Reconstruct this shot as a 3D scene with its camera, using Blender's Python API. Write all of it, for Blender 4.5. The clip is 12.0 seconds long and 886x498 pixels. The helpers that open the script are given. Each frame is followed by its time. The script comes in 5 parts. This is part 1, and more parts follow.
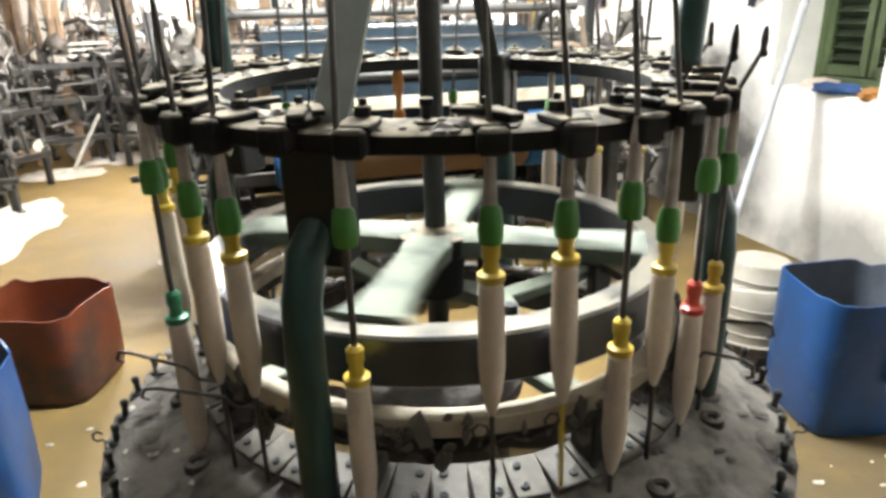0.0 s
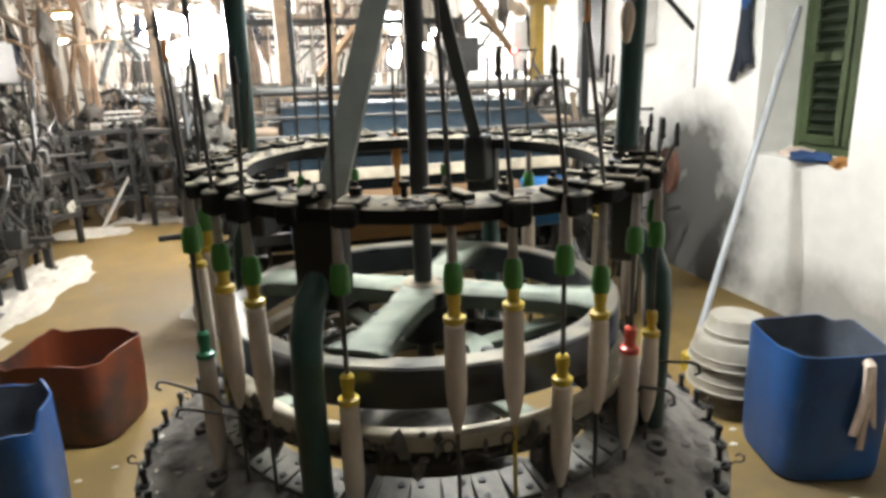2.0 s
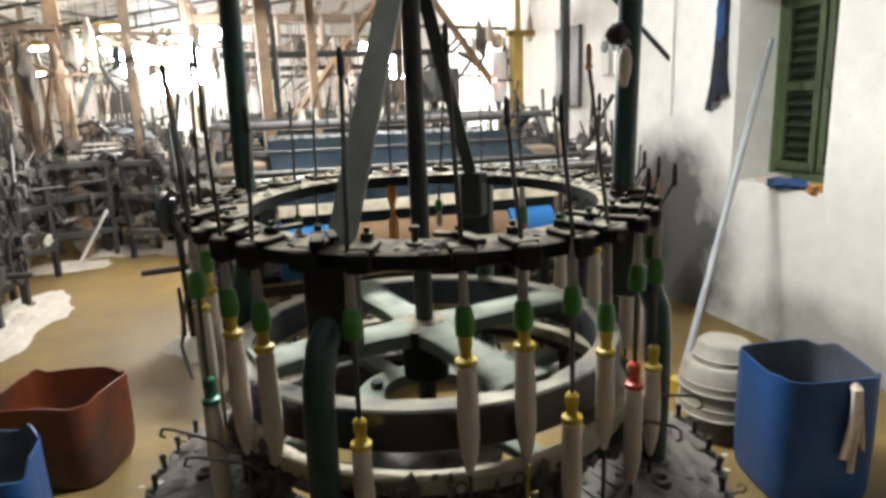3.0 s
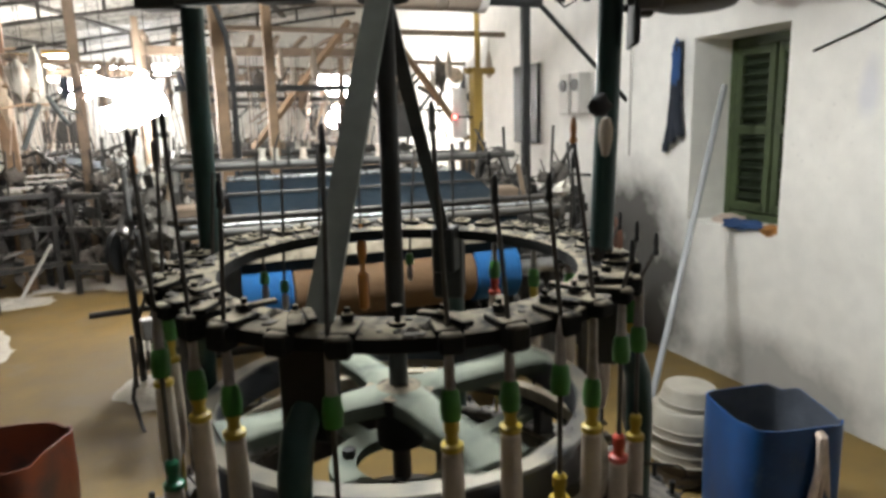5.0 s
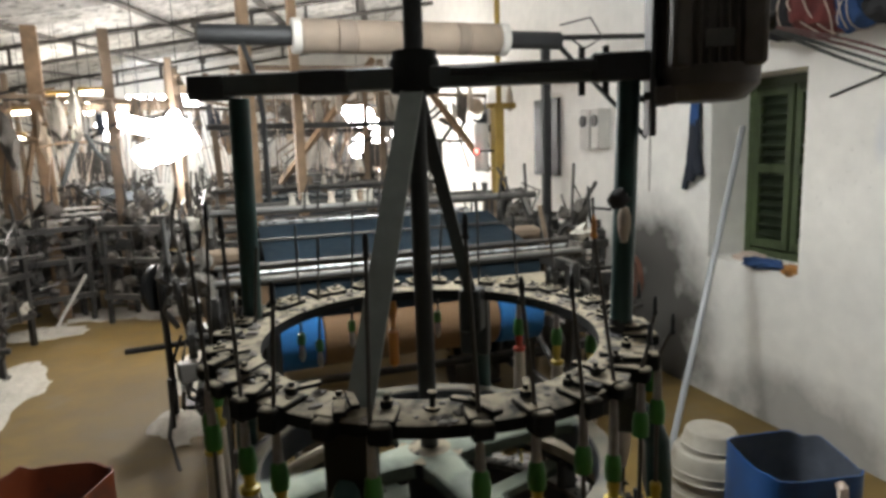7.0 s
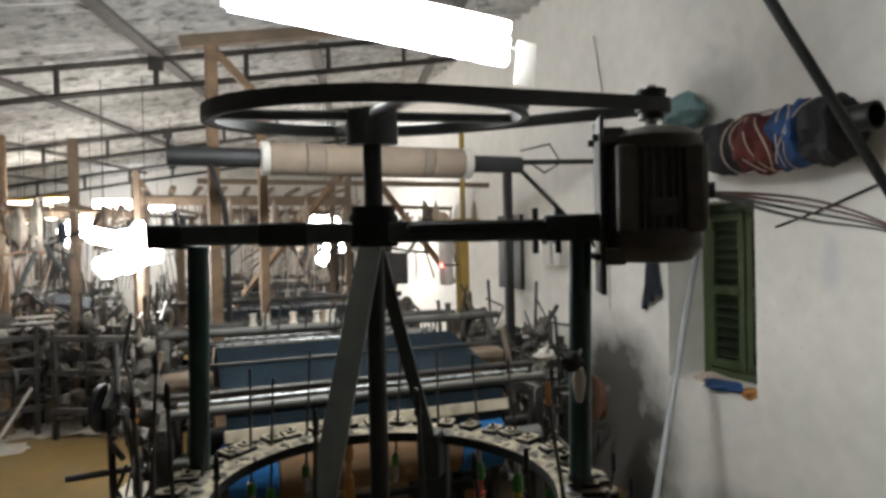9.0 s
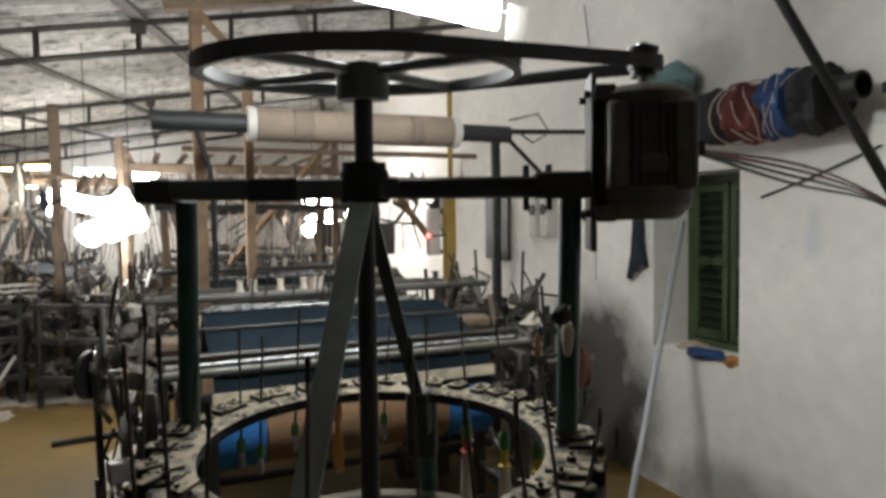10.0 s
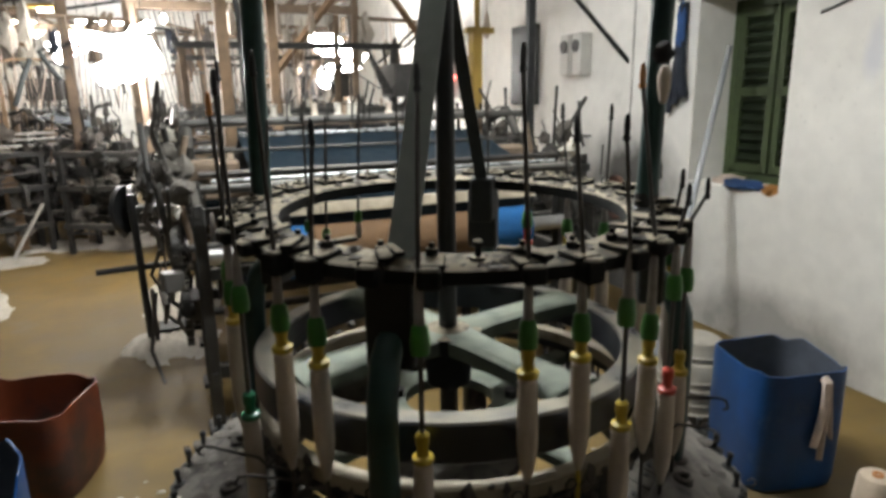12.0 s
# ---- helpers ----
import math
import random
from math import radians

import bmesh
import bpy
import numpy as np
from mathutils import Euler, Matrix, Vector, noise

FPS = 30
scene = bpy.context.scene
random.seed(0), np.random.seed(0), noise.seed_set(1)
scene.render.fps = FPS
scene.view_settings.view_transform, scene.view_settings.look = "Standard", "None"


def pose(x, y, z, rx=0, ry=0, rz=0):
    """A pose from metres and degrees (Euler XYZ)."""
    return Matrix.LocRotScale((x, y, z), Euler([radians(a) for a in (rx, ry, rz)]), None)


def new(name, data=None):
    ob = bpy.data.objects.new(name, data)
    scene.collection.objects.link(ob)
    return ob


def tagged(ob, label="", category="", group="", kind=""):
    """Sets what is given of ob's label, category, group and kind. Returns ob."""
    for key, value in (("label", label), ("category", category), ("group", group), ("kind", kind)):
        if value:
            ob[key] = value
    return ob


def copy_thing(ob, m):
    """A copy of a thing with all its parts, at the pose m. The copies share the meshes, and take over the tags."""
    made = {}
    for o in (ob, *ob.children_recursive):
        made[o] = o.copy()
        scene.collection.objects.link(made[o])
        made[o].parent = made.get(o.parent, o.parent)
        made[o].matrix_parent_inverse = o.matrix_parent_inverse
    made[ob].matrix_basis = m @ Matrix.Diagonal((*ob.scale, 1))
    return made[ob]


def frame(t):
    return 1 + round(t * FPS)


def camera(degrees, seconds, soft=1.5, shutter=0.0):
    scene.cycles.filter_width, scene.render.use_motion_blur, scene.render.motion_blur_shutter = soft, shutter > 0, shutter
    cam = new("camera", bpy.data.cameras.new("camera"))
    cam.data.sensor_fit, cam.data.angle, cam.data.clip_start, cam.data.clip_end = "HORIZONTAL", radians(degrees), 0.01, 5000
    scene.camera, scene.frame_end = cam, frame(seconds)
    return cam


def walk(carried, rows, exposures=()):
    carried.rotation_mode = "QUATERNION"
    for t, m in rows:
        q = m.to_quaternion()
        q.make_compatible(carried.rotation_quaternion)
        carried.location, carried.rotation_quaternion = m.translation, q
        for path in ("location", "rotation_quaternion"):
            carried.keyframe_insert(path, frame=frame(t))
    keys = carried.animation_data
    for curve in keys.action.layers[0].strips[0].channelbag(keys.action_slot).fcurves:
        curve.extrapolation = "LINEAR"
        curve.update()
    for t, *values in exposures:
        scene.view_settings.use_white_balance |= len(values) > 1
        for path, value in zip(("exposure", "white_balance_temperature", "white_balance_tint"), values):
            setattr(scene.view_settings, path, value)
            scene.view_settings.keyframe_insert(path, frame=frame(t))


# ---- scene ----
cam = camera(68.5, 12.0, soft=3.3, shutter=0.5)
METRES, EYE, TILT, LEAN, TURN = 1.25, 1.47, -20.2, 1.6, -16.0
ROWS = [
    (0.0, 0.0046, 0.0001, -0.0035, 0.21, 0.12, -0.14),
    (0.5, 0.0304, -0.0784, -0.0176, 1.63, 0.68, -0.42),
    (1.0, 0.041, -0.1385, -0.0251, 2.78, 1.49, -0.47),
    (1.5, 0.0571, -0.1762, -0.0249, 1.89, 3.29, -0.63),
    (2.0, 0.0654, -0.2085, -0.0194, 1.52, 5.27, -0.48),
    (2.5, 0.0519, -0.2252, -0.0108, 0.76, 6.21, 0.0),
    (3.0, 0.018, -0.2253, 0.007, -0.32, 7.41, 0.71),
    (5.0, -0.0213, -0.1996, 0.0875, -4.19, 9.58, 1.47),
    (5.5, -0.0294, -0.1938, 0.1281, -3.54, 10.69, 1.67),
    (6.0, -0.035, -0.2208, 0.1524, -2.47, 10.99, 1.57),
    (6.5, -0.0421, -0.2632, 0.1571, -1.55, 11.7, 1.28),
    (7.0, -0.0426, -0.3007, 0.1849, -2.42, 11.1, 1.28),
    (7.5, -0.0321, -0.3242, 0.2236, -3.61, 14.39, 1.46),
    (9.5, -0.0228, -0.3351, 0.2873, -5.81, 19.88, 1.62),
    (10.0, -0.0319, -0.3247, 0.2489, -6.62, 17.57, 1.59),
    (10.5, -0.0555, -0.3109, 0.205, -5.53, 15.33, 1.11),
    (11.0, -0.0847, -0.2955, 0.1505, -5.6, 12.4, 1.96),
    (11.5, -0.1394, -0.2703, 0.0877, -6.5, 9.4, 1.43),
    (12.0, -0.171, -0.226, 0.0435, -6.04, 6.55, 1.5),
]
EXPOSURES = [(0.0, 2.15), (0.5, 1.85), (1.0, 1.68), (2.0, 1.5), (2.5, 1.3), (3.0, 1.17), (5.0, 0.65), (6.5, 0.45), (7.5, 0.25), (9.5, -0.15), (10.5, -0.1), (11.0, 0.0), (11.5, 0.3), (12.0, 0.52)]
walk(cam, [(t, pose(0, 0, EYE, TILT, LEAN, TURN) @ pose(METRES * x, METRES * y, METRES * z, 90 + pitch, roll, yaw)) for t, x, y, z, yaw, pitch, roll in ROWS], EXPOSURES)

# ---- light ----
world = bpy.data.worlds.new("night")
scene.world = world
world.use_nodes = True
world.node_tree.nodes["Background"].inputs[0].default_value = (0.5, 0.55, 0.65, 1)
world.node_tree.nodes["Background"].inputs[1].default_value = 0.05


def tube_lamp(x, y, z, watts, length=1.2, turn=0.0, dip=0.0, color=(0.94, 0.97, 0.95)):
    data = bpy.data.lights.new("tube_light", "AREA")
    data.shape, data.size, data.size_y, data.energy, data.color = "RECTANGLE", length, 0.05, watts, color
    ob = new("tube_light", data)
    ob.matrix_world = pose(x, y, z, 0, dip, turn)
    return ob


# the near tube, and a far one added to brighten the end wall: places of their middles, power, turn and dip
TUBES = [(0.66, 2.34, 2.83, 44, 0, 5.8), (-1.0, 12.6, 2.7, 32, 0, 0)]
for tx, ty, tz, tw, tr, td in TUBES:
    tube_lamp(tx, ty, tz - 0.055, tw, 1.15, tr, td)

# ---- materials ----


def material(name, color, rough=0.6, metal=0.0, var=0.25, scale=12.0, bump=0.15, lint=0.0, lint_color=(0.55, 0.5, 0.44), stain=None, stain_scale=1.5, stain_at=0.55):
    """A surface with grain, broad stains of its own colour and lint that has settled on what faces up."""
    m = bpy.data.materials.new(name)
    m.use_nodes = True
    nt = m.node_tree
    bsdf = nt.nodes["Principled BSDF"]
    co = nt.nodes.new("ShaderNodeTexCoord")
    n1 = nt.nodes.new("ShaderNodeTexNoise")
    n1.inputs["Scale"].default_value, n1.inputs["Detail"].default_value = scale, 6
    n2 = nt.nodes.new("ShaderNodeTexNoise")
    n2.inputs["Scale"].default_value, n2.inputs["Detail"].default_value = scale / 7, 4
    nt.links.new(co.outputs["Object"], n1.inputs["Vector"])
    nt.links.new(co.outputs["Object"], n2.inputs["Vector"])
    add = nt.nodes.new("ShaderNodeMath")
    add.operation = "ADD"
    nt.links.new(n1.outputs["Fac"], add.inputs[0])
    nt.links.new(n2.outputs["Fac"], add.inputs[1])
    ramp = nt.nodes.new("ShaderNodeMapRange")
    ramp.inputs["From Min"].default_value, ramp.inputs["From Max"].default_value = 0.7, 1.3
    nt.links.new(add.outputs[0], ramp.inputs["Value"])
    mix = nt.nodes.new("ShaderNodeMix")
    mix.data_type = "RGBA"
    mix.inputs["A"].default_value = (*[c * (1 - var) for c in color], 1)
    mix.inputs["B"].default_value = (*[min(1, c * (1 + var)) for c in color], 1)
    nt.links.new(ramp.outputs["Result"], mix.inputs["Factor"])
    last = mix.outputs["Result"]
    if stain:
        n3 = nt.nodes.new("ShaderNodeTexNoise")
        n3.inputs["Scale"].default_value, n3.inputs["Detail"].default_value, n3.inputs["Roughness"].default_value = stain_scale, 8, 0.65
        nt.links.new(co.outputs["Object"], n3.inputs["Vector"])
        r3 = nt.nodes.new("ShaderNodeMapRange")
        r3.inputs["From Min"].default_value, r3.inputs["From Max"].default_value = stain_at, stain_at + 0.18
        nt.links.new(n3.outputs["Fac"], r3.inputs["Value"])
        m3 = nt.nodes.new("ShaderNodeMix")
        m3.data_type = "RGBA"
        m3.inputs["B"].default_value = (*stain, 1)
        nt.links.new(r3.outputs["Result"], m3.inputs["Factor"])
        nt.links.new(last, m3.inputs["A"])
        last = m3.outputs["Result"]
    if lint > 0:
        geo = nt.nodes.new("ShaderNodeNewGeometry")
        sep = nt.nodes.new("ShaderNodeSeparateXYZ")
        nt.links.new(geo.outputs["Normal"], sep.inputs[0])
        up = nt.nodes.new("ShaderNodeMapRange")
        up.inputs["From Min"].default_value, up.inputs["From Max"].default_value, up.inputs["To Max"].default_value = 0.45, 0.95, lint
        nt.links.new(sep.outputs["Z"], up.inputs["Value"])
        mul = nt.nodes.new("ShaderNodeMath")
        mul.operation = "MULTIPLY"
        mr = nt.nodes.new("ShaderNodeMapRange")
        mr.inputs["From Min"].default_value, mr.inputs["From Max"].default_value = 0.3, 0.55
        nt.links.new(n1.outputs["Fac"], mr.inputs["Value"])
        nt.links.new(up.outputs["Result"], mul.inputs[0])
        nt.links.new(mr.outputs["Result"], mul.inputs[1])
        m4 = nt.nodes.new("ShaderNodeMix")
        m4.data_type = "RGBA"
        m4.inputs["B"].default_value = (*lint_color, 1)
        nt.links.new(mul.outputs[0], m4.inputs["Factor"])
        nt.links.new(last, m4.inputs["A"])
        last = m4.outputs["Result"]
    nt.links.new(last, bsdf.inputs["Base Color"])
    rr = nt.nodes.new("ShaderNodeMapRange")
    rr.inputs["To Min"].default_value, rr.inputs["To Max"].default_value = max(0.05, rough - 0.15), min(1, rough + 0.15)
    nt.links.new(n1.outputs["Fac"], rr.inputs["Value"])
    nt.links.new(rr.outputs["Result"], bsdf.inputs["Roughness"])
    bsdf.inputs["Metallic"].default_value = metal
    if bump:
        b = nt.nodes.new("ShaderNodeBump")
        b.inputs["Strength"].default_value, b.inputs["Distance"].default_value = bump, 0.01
        nt.links.new(n1.outputs["Fac"], b.inputs["Height"])
        nt.links.new(b.outputs["Normal"], bsdf.inputs["Normal"])
    return m


def glowing(name, color, strength):
    m = bpy.data.materials.new(name)
    m.use_nodes = True
    bsdf = m.node_tree.nodes["Principled BSDF"]
    bsdf.inputs["Base Color"].default_value = (0.9, 0.9, 0.9, 1)
    bsdf.inputs["Emission Color"].default_value = (*color, 1)
    bsdf.inputs["Emission Strength"].default_value = strength
    return m


PLASTER = material("plaster", (0.80, 0.78, 0.73), 0.9, var=0.07, scale=9, bump=0.25, stain=(0.45, 0.43, 0.39), stain_scale=0.9, stain_at=0.56)
PLASTER_PATCHED = material("plaster_with_patches", (0.80, 0.78, 0.73), 0.9, var=0.07, scale=9, bump=0.25, stain=(0.5, 0.48, 0.44), stain_scale=0.9, stain_at=0.58)


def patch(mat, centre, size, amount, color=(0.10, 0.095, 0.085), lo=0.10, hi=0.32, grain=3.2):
    """A patch of another colour with a ragged edge at one place of a surface."""
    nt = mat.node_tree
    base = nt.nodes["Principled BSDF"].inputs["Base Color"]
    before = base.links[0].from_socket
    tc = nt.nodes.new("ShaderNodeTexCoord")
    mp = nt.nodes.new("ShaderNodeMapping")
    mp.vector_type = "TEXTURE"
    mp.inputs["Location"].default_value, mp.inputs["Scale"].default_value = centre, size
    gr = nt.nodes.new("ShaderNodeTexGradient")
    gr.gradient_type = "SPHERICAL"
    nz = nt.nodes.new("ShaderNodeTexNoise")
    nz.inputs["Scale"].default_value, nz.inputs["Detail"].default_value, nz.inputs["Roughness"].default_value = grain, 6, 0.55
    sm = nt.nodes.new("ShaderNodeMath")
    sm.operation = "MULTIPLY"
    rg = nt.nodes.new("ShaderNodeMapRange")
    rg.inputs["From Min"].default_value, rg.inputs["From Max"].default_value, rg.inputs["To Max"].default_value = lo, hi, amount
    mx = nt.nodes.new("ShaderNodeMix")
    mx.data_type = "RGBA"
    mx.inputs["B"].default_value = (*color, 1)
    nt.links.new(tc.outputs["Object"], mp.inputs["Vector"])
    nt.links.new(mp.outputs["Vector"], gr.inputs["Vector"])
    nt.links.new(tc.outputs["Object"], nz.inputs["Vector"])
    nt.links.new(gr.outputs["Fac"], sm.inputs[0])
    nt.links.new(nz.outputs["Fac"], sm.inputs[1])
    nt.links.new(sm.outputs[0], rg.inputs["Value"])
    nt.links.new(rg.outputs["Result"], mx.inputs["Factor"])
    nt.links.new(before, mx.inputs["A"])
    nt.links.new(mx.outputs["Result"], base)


# Three broad patches darken the plaster, two low down and one high up.
patch(PLASTER_PATCHED, (3.03, 4.0, 0.45), (1.0, 0.9, 1.1), 0.95, (0.07, 0.065, 0.058), 0.05, 0.26)
patch(PLASTER_PATCHED, (3.03, 2.6, 0.05), (1.0, 1.1, 0.5), 0.6)
patch(PLASTER_PATCHED, (3.03, 2.95, 2.75), (1.0, 0.5, 0.5), 0.35)
patch(PLASTER_PATCHED, (3.03, 2.15, 1.78), (0.5, 0.10, 0.24), 0.3, (0.42, 0.45, 0.62))
# specks of soot all along the wall
patch(PLASTER_PATCHED, (3.03, 2.5, 1.5), (9.0, 9.0, 9.0), 0.4, (0.22, 0.20, 0.17), 0.62, 0.72, 34)
# Dark plaster that throws little light back; the purlins use it too.
DARK_PLASTER = material("dull_dark_plaster", (0.12, 0.11, 0.10), 0.9, var=0.2, scale=9, bump=0.25)
CONCRETE = material("floor_concrete", (0.165, 0.107, 0.030), 0.72, var=0.25, scale=6, bump=0.12, stain=(0.16, 0.12, 0.07), stain_scale=1.3, stain_at=0.55)
# Three ragged patches turn the floor darker: right front, aisle and left.
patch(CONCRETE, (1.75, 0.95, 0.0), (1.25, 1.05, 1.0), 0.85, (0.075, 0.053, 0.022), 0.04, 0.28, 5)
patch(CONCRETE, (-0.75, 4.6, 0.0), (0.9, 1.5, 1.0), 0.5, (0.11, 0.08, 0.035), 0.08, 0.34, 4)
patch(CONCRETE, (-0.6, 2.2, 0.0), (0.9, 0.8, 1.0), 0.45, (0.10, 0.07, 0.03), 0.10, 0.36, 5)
ROOF = material("roof_sheet", (0.54, 0.53, 0.50), 0.75, var=0.35, scale=9, bump=0.15, stain=(0.10, 0.09, 0.08), stain_scale=6, stain_at=0.51)
for node in [n for n in ROOF.node_tree.nodes if n.type == "TEX_NOISE"]:
    along = ROOF.node_tree.nodes.new("ShaderNodeMapping")
    along.inputs["Scale"].default_value = (1.3, 3.4, 1.0)
    ROOF.node_tree.links.new(node.inputs["Vector"].links[0].from_socket, along.inputs["Vector"])
    ROOF.node_tree.links.new(along.outputs["Vector"], node.inputs["Vector"])
IRON = material("dark_iron", (0.014, 0.0145, 0.0145), 0.5, 0.2, var=0.4, scale=25, bump=0.2)
IRON_LINT = material("dark_iron_with_lint", (0.012, 0.012, 0.0115), 0.85, 0.0, var=0.4, scale=22, bump=0.25, lint=0.85, lint_color=(0.235, 0.20, 0.142))
IRON_LINT.node_tree.nodes["Principled BSDF"].inputs["Specular IOR Level"].default_value = 0.2
IRON_GREY = material("dull_grey_iron", (0.045, 0.052, 0.052), 0.5, 0.1, var=0.3, scale=20, lint=0.3, lint_color=(0.16, 0.15, 0.13))
GREEN_IRON = material("dark_green_painted_iron", (0.012, 0.04, 0.037), 0.4, 0.1, var=0.35, scale=14, bump=0.08)
GREY_BAR = material("grey_flat_iron", (0.15, 0.165, 0.15), 0.55, 0.3, var=0.25, scale=18)
STEEL = material("worn_steel", (0.35, 0.35, 0.34), 0.35, 0.9, var=0.2, scale=30)
DARK_ROD = material("dark_steel_rod", (0.07, 0.065, 0.06), 0.4, 0.6, var=0.3, scale=30)
PALE = material("pale_green_dusty_casting", (0.10, 0.125, 0.098), 0.8, var=0.4, scale=10, bump=0.2, lint=0.7, lint_color=(0.20, 0.215, 0.165))
RIM_DARK = material("wheel_rim_iron", (0.055, 0.062, 0.075), 0.32, 0.6, var=0.3, scale=12, lint=0.9, lint_color=(0.20, 0.18, 0.135))
PLATE_GREY = material("dirty_grey_plate", (0.085, 0.077, 0.062), 0.6, 0.3, var=0.45, scale=22, bump=0.3, stain=(0.04, 0.038, 0.036), stain_scale=14, stain_at=0.52)
RING_WHITE = material("cream_painted_ring", (0.36, 0.31, 0.23), 0.7, var=0.35, scale=15, bump=0.15, stain=(0.08, 0.07, 0.055), stain_scale=9, stain_at=0.56)
BED = material("greasy_bed_casting", (0.045, 0.039, 0.035), 0.7, 0.0, var=0.55, scale=19, bump=0.5, lint=0.8, lint_color=(0.19, 0.172, 0.15), stain=(0.012, 0.011, 0.011), stain_scale=8, stain_at=0.47)
YARN = material("white_yarn", (0.50, 0.43, 0.355), 0.9, var=0.06, scale=60, bump=0.3)
SLEEVE = material("fuzzy_thread_sleeve", (0.30, 0.27, 0.25), 0.95, var=0.3, scale=40, bump=0.5)
GREEN_CAP = material("green_plastic_cap", (0.035, 0.16, 0.02), 0.4, var=0.15, scale=30, bump=0.03)
DEEP_GREEN = material("deep_green_plastic", (0.01, 0.13, 0.06), 0.35, var=0.15, scale=30, bump=0.03)
YELLOW = material("yellow_plastic", (0.46, 0.33, 0.035), 0.4, var=0.15, scale=30, bump=0.03)
RED = material("red_plastic", (0.45, 0.05, 0.03), 0.4, var=0.15, scale=30, bump=0.03)
AMBER = material("amber_plastic", (0.42, 0.15, 0.02), 0.4, var=0.15, scale=30, bump=0.03)
MOTOR = material("motor_casing", (0.075, 0.064, 0.056), 0.55, 0.2, var=0.35, scale=20, lint=0.7, lint_color=(0.2, 0.17, 0.14))
RUBBER = material("black_rubber", (0.02, 0.021, 0.022), 0.55, var=0.25, scale=25)
BLUE_PLASTIC = material("blue_plastic", (0.006, 0.052, 0.175), 0.42, var=0.35, scale=7, bump=0.08, stain=(0.05, 0.10, 0.19), stain_scale=11, stain_at=0.58)
DRUM_INSIDE = material("dirty_drum_inside", (0.065, 0.075, 0.095), 0.7, var=0.45, scale=9, bump=0.1)
RED_PLASTIC = material("red_brown_plastic", (0.125, 0.026, 0.007), 0.5, var=0.25, scale=7, bump=0.05, stain=(0.04, 0.02, 0.016), stain_scale=3.5, stain_at=0.42)
MILKY = material("milky_plastic", (0.55, 0.53, 0.48), 0.5, var=0.1, scale=9, bump=0.04)
TUB = material("clouded_plastic", (0.30, 0.275, 0.23), 0.5, var=0.25, scale=9, bump=0.04, stain=(0.18, 0.155, 0.12), stain_scale=5, stain_at=0.55)
TUB_DIRTY = material("dirty_clouded_plastic", (0.14, 0.115, 0.085), 0.55, var=0.35, scale=9, bump=0.06, stain=(0.05, 0.042, 0.033), stain_scale=6, stain_at=0.48)
PALE_STEEL = material("bright_steel_bar", (0.40, 0.41, 0.41), 0.28, 0.55, var=0.15, scale=20, bump=0.05)
GREY_PIPE = material("grey_plastic_pipe", (0.29, 0.30, 0.31), 0.4, var=0.1, scale=12, bump=0.03)
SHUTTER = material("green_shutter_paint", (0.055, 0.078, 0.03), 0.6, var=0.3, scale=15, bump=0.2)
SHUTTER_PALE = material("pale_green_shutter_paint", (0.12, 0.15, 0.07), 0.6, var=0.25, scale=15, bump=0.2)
SHUTTER_DARK = material("darker_shutter_green", (0.024, 0.037, 0.016), 0.6, var=0.3, scale=15, bump=0.2)
TIMBER = material("raw_timber", (0.23, 0.15, 0.088), 0.75, var=0.45, scale=9, bump=0.2)
TIMBER_GREY = material("old_grey_timber", (0.19, 0.14, 0.098), 0.8, var=0.35, scale=9, bump=0.25)
YELLOW_PAINT = material("yellow_painted_iron", (0.36, 0.235, 0.05), 0.5, var=0.2, scale=9)
CLOTH_BROWN = material("brown_cloth", (0.10, 0.054, 0.022), 0.9, var=0.12, scale=50, bump=0.2)
CLOTH_BLUE = material("bright_blue_cloth", (0.0005, 0.065, 0.19), 0.95, var=0.15, scale=40, bump=0.2)
NAVY = material("navy_warp_sheet", (0.0045, 0.011, 0.017), 0.6, var=0.5, scale=20, bump=0.2)
NAVY.node_tree.nodes["Principled BSDF"].inputs["Specular IOR Level"].default_value = 0.22
CREAM_CLOTH = material("cream_cloth", (0.55, 0.45, 0.34), 0.9, var=0.12, scale=30, bump=0.2)
ROLL_BROWN = material("wound_brown_cloth", (0.19, 0.15, 0.115), 0.9, var=0.15, scale=8, bump=0.2)
ROLL = material("wound_beige_cloth", (0.23, 0.18, 0.135), 0.9, var=0.15, scale=8, bump=0.2)
LOOM_IRON = material("loom_iron", (0.026, 0.025, 0.023), 0.5, 0.15, var=0.5, scale=12, bump=0.3, lint=0.55, lint_color=(0.21, 0.19, 0.16))
LOOM_GREY = material("loom_grey_paint", (0.05, 0.048, 0.044), 0.5, 0.05, var=0.45, scale=10, lint=0.5, lint_color=(0.24, 0.225, 0.19))
FLUFF = material("grey_fluff", (0.10, 0.09, 0.078), 1.0, var=0.35, scale=30, bump=0.8)
CABLE_RED = material("dark_red_cable", (0.13, 0.018, 0.015), 0.5, var=0.2, scale=20)
RUST = material("rusty_iron", (0.075, 0.03, 0.017), 0.8, var=0.4, scale=20)
LINT = material("cotton_lint", (0.46, 0.43, 0.37), 1.0, var=0.15, scale=25, bump=0.8)
RAG = material("dark_blue_rag", (0.014, 0.018, 0.028), 0.95, var=0.4, scale=20, bump=0.5)
DARK_RED = material("dark_red_cloth", (0.11, 0.025, 0.022), 0.95, var=0.4, scale=14, bump=0.5)
BLACK_CLOTH = material("black_cloth", (0.02, 0.02, 0.022), 0.95, var=0.4, scale=14, bump=0.5)
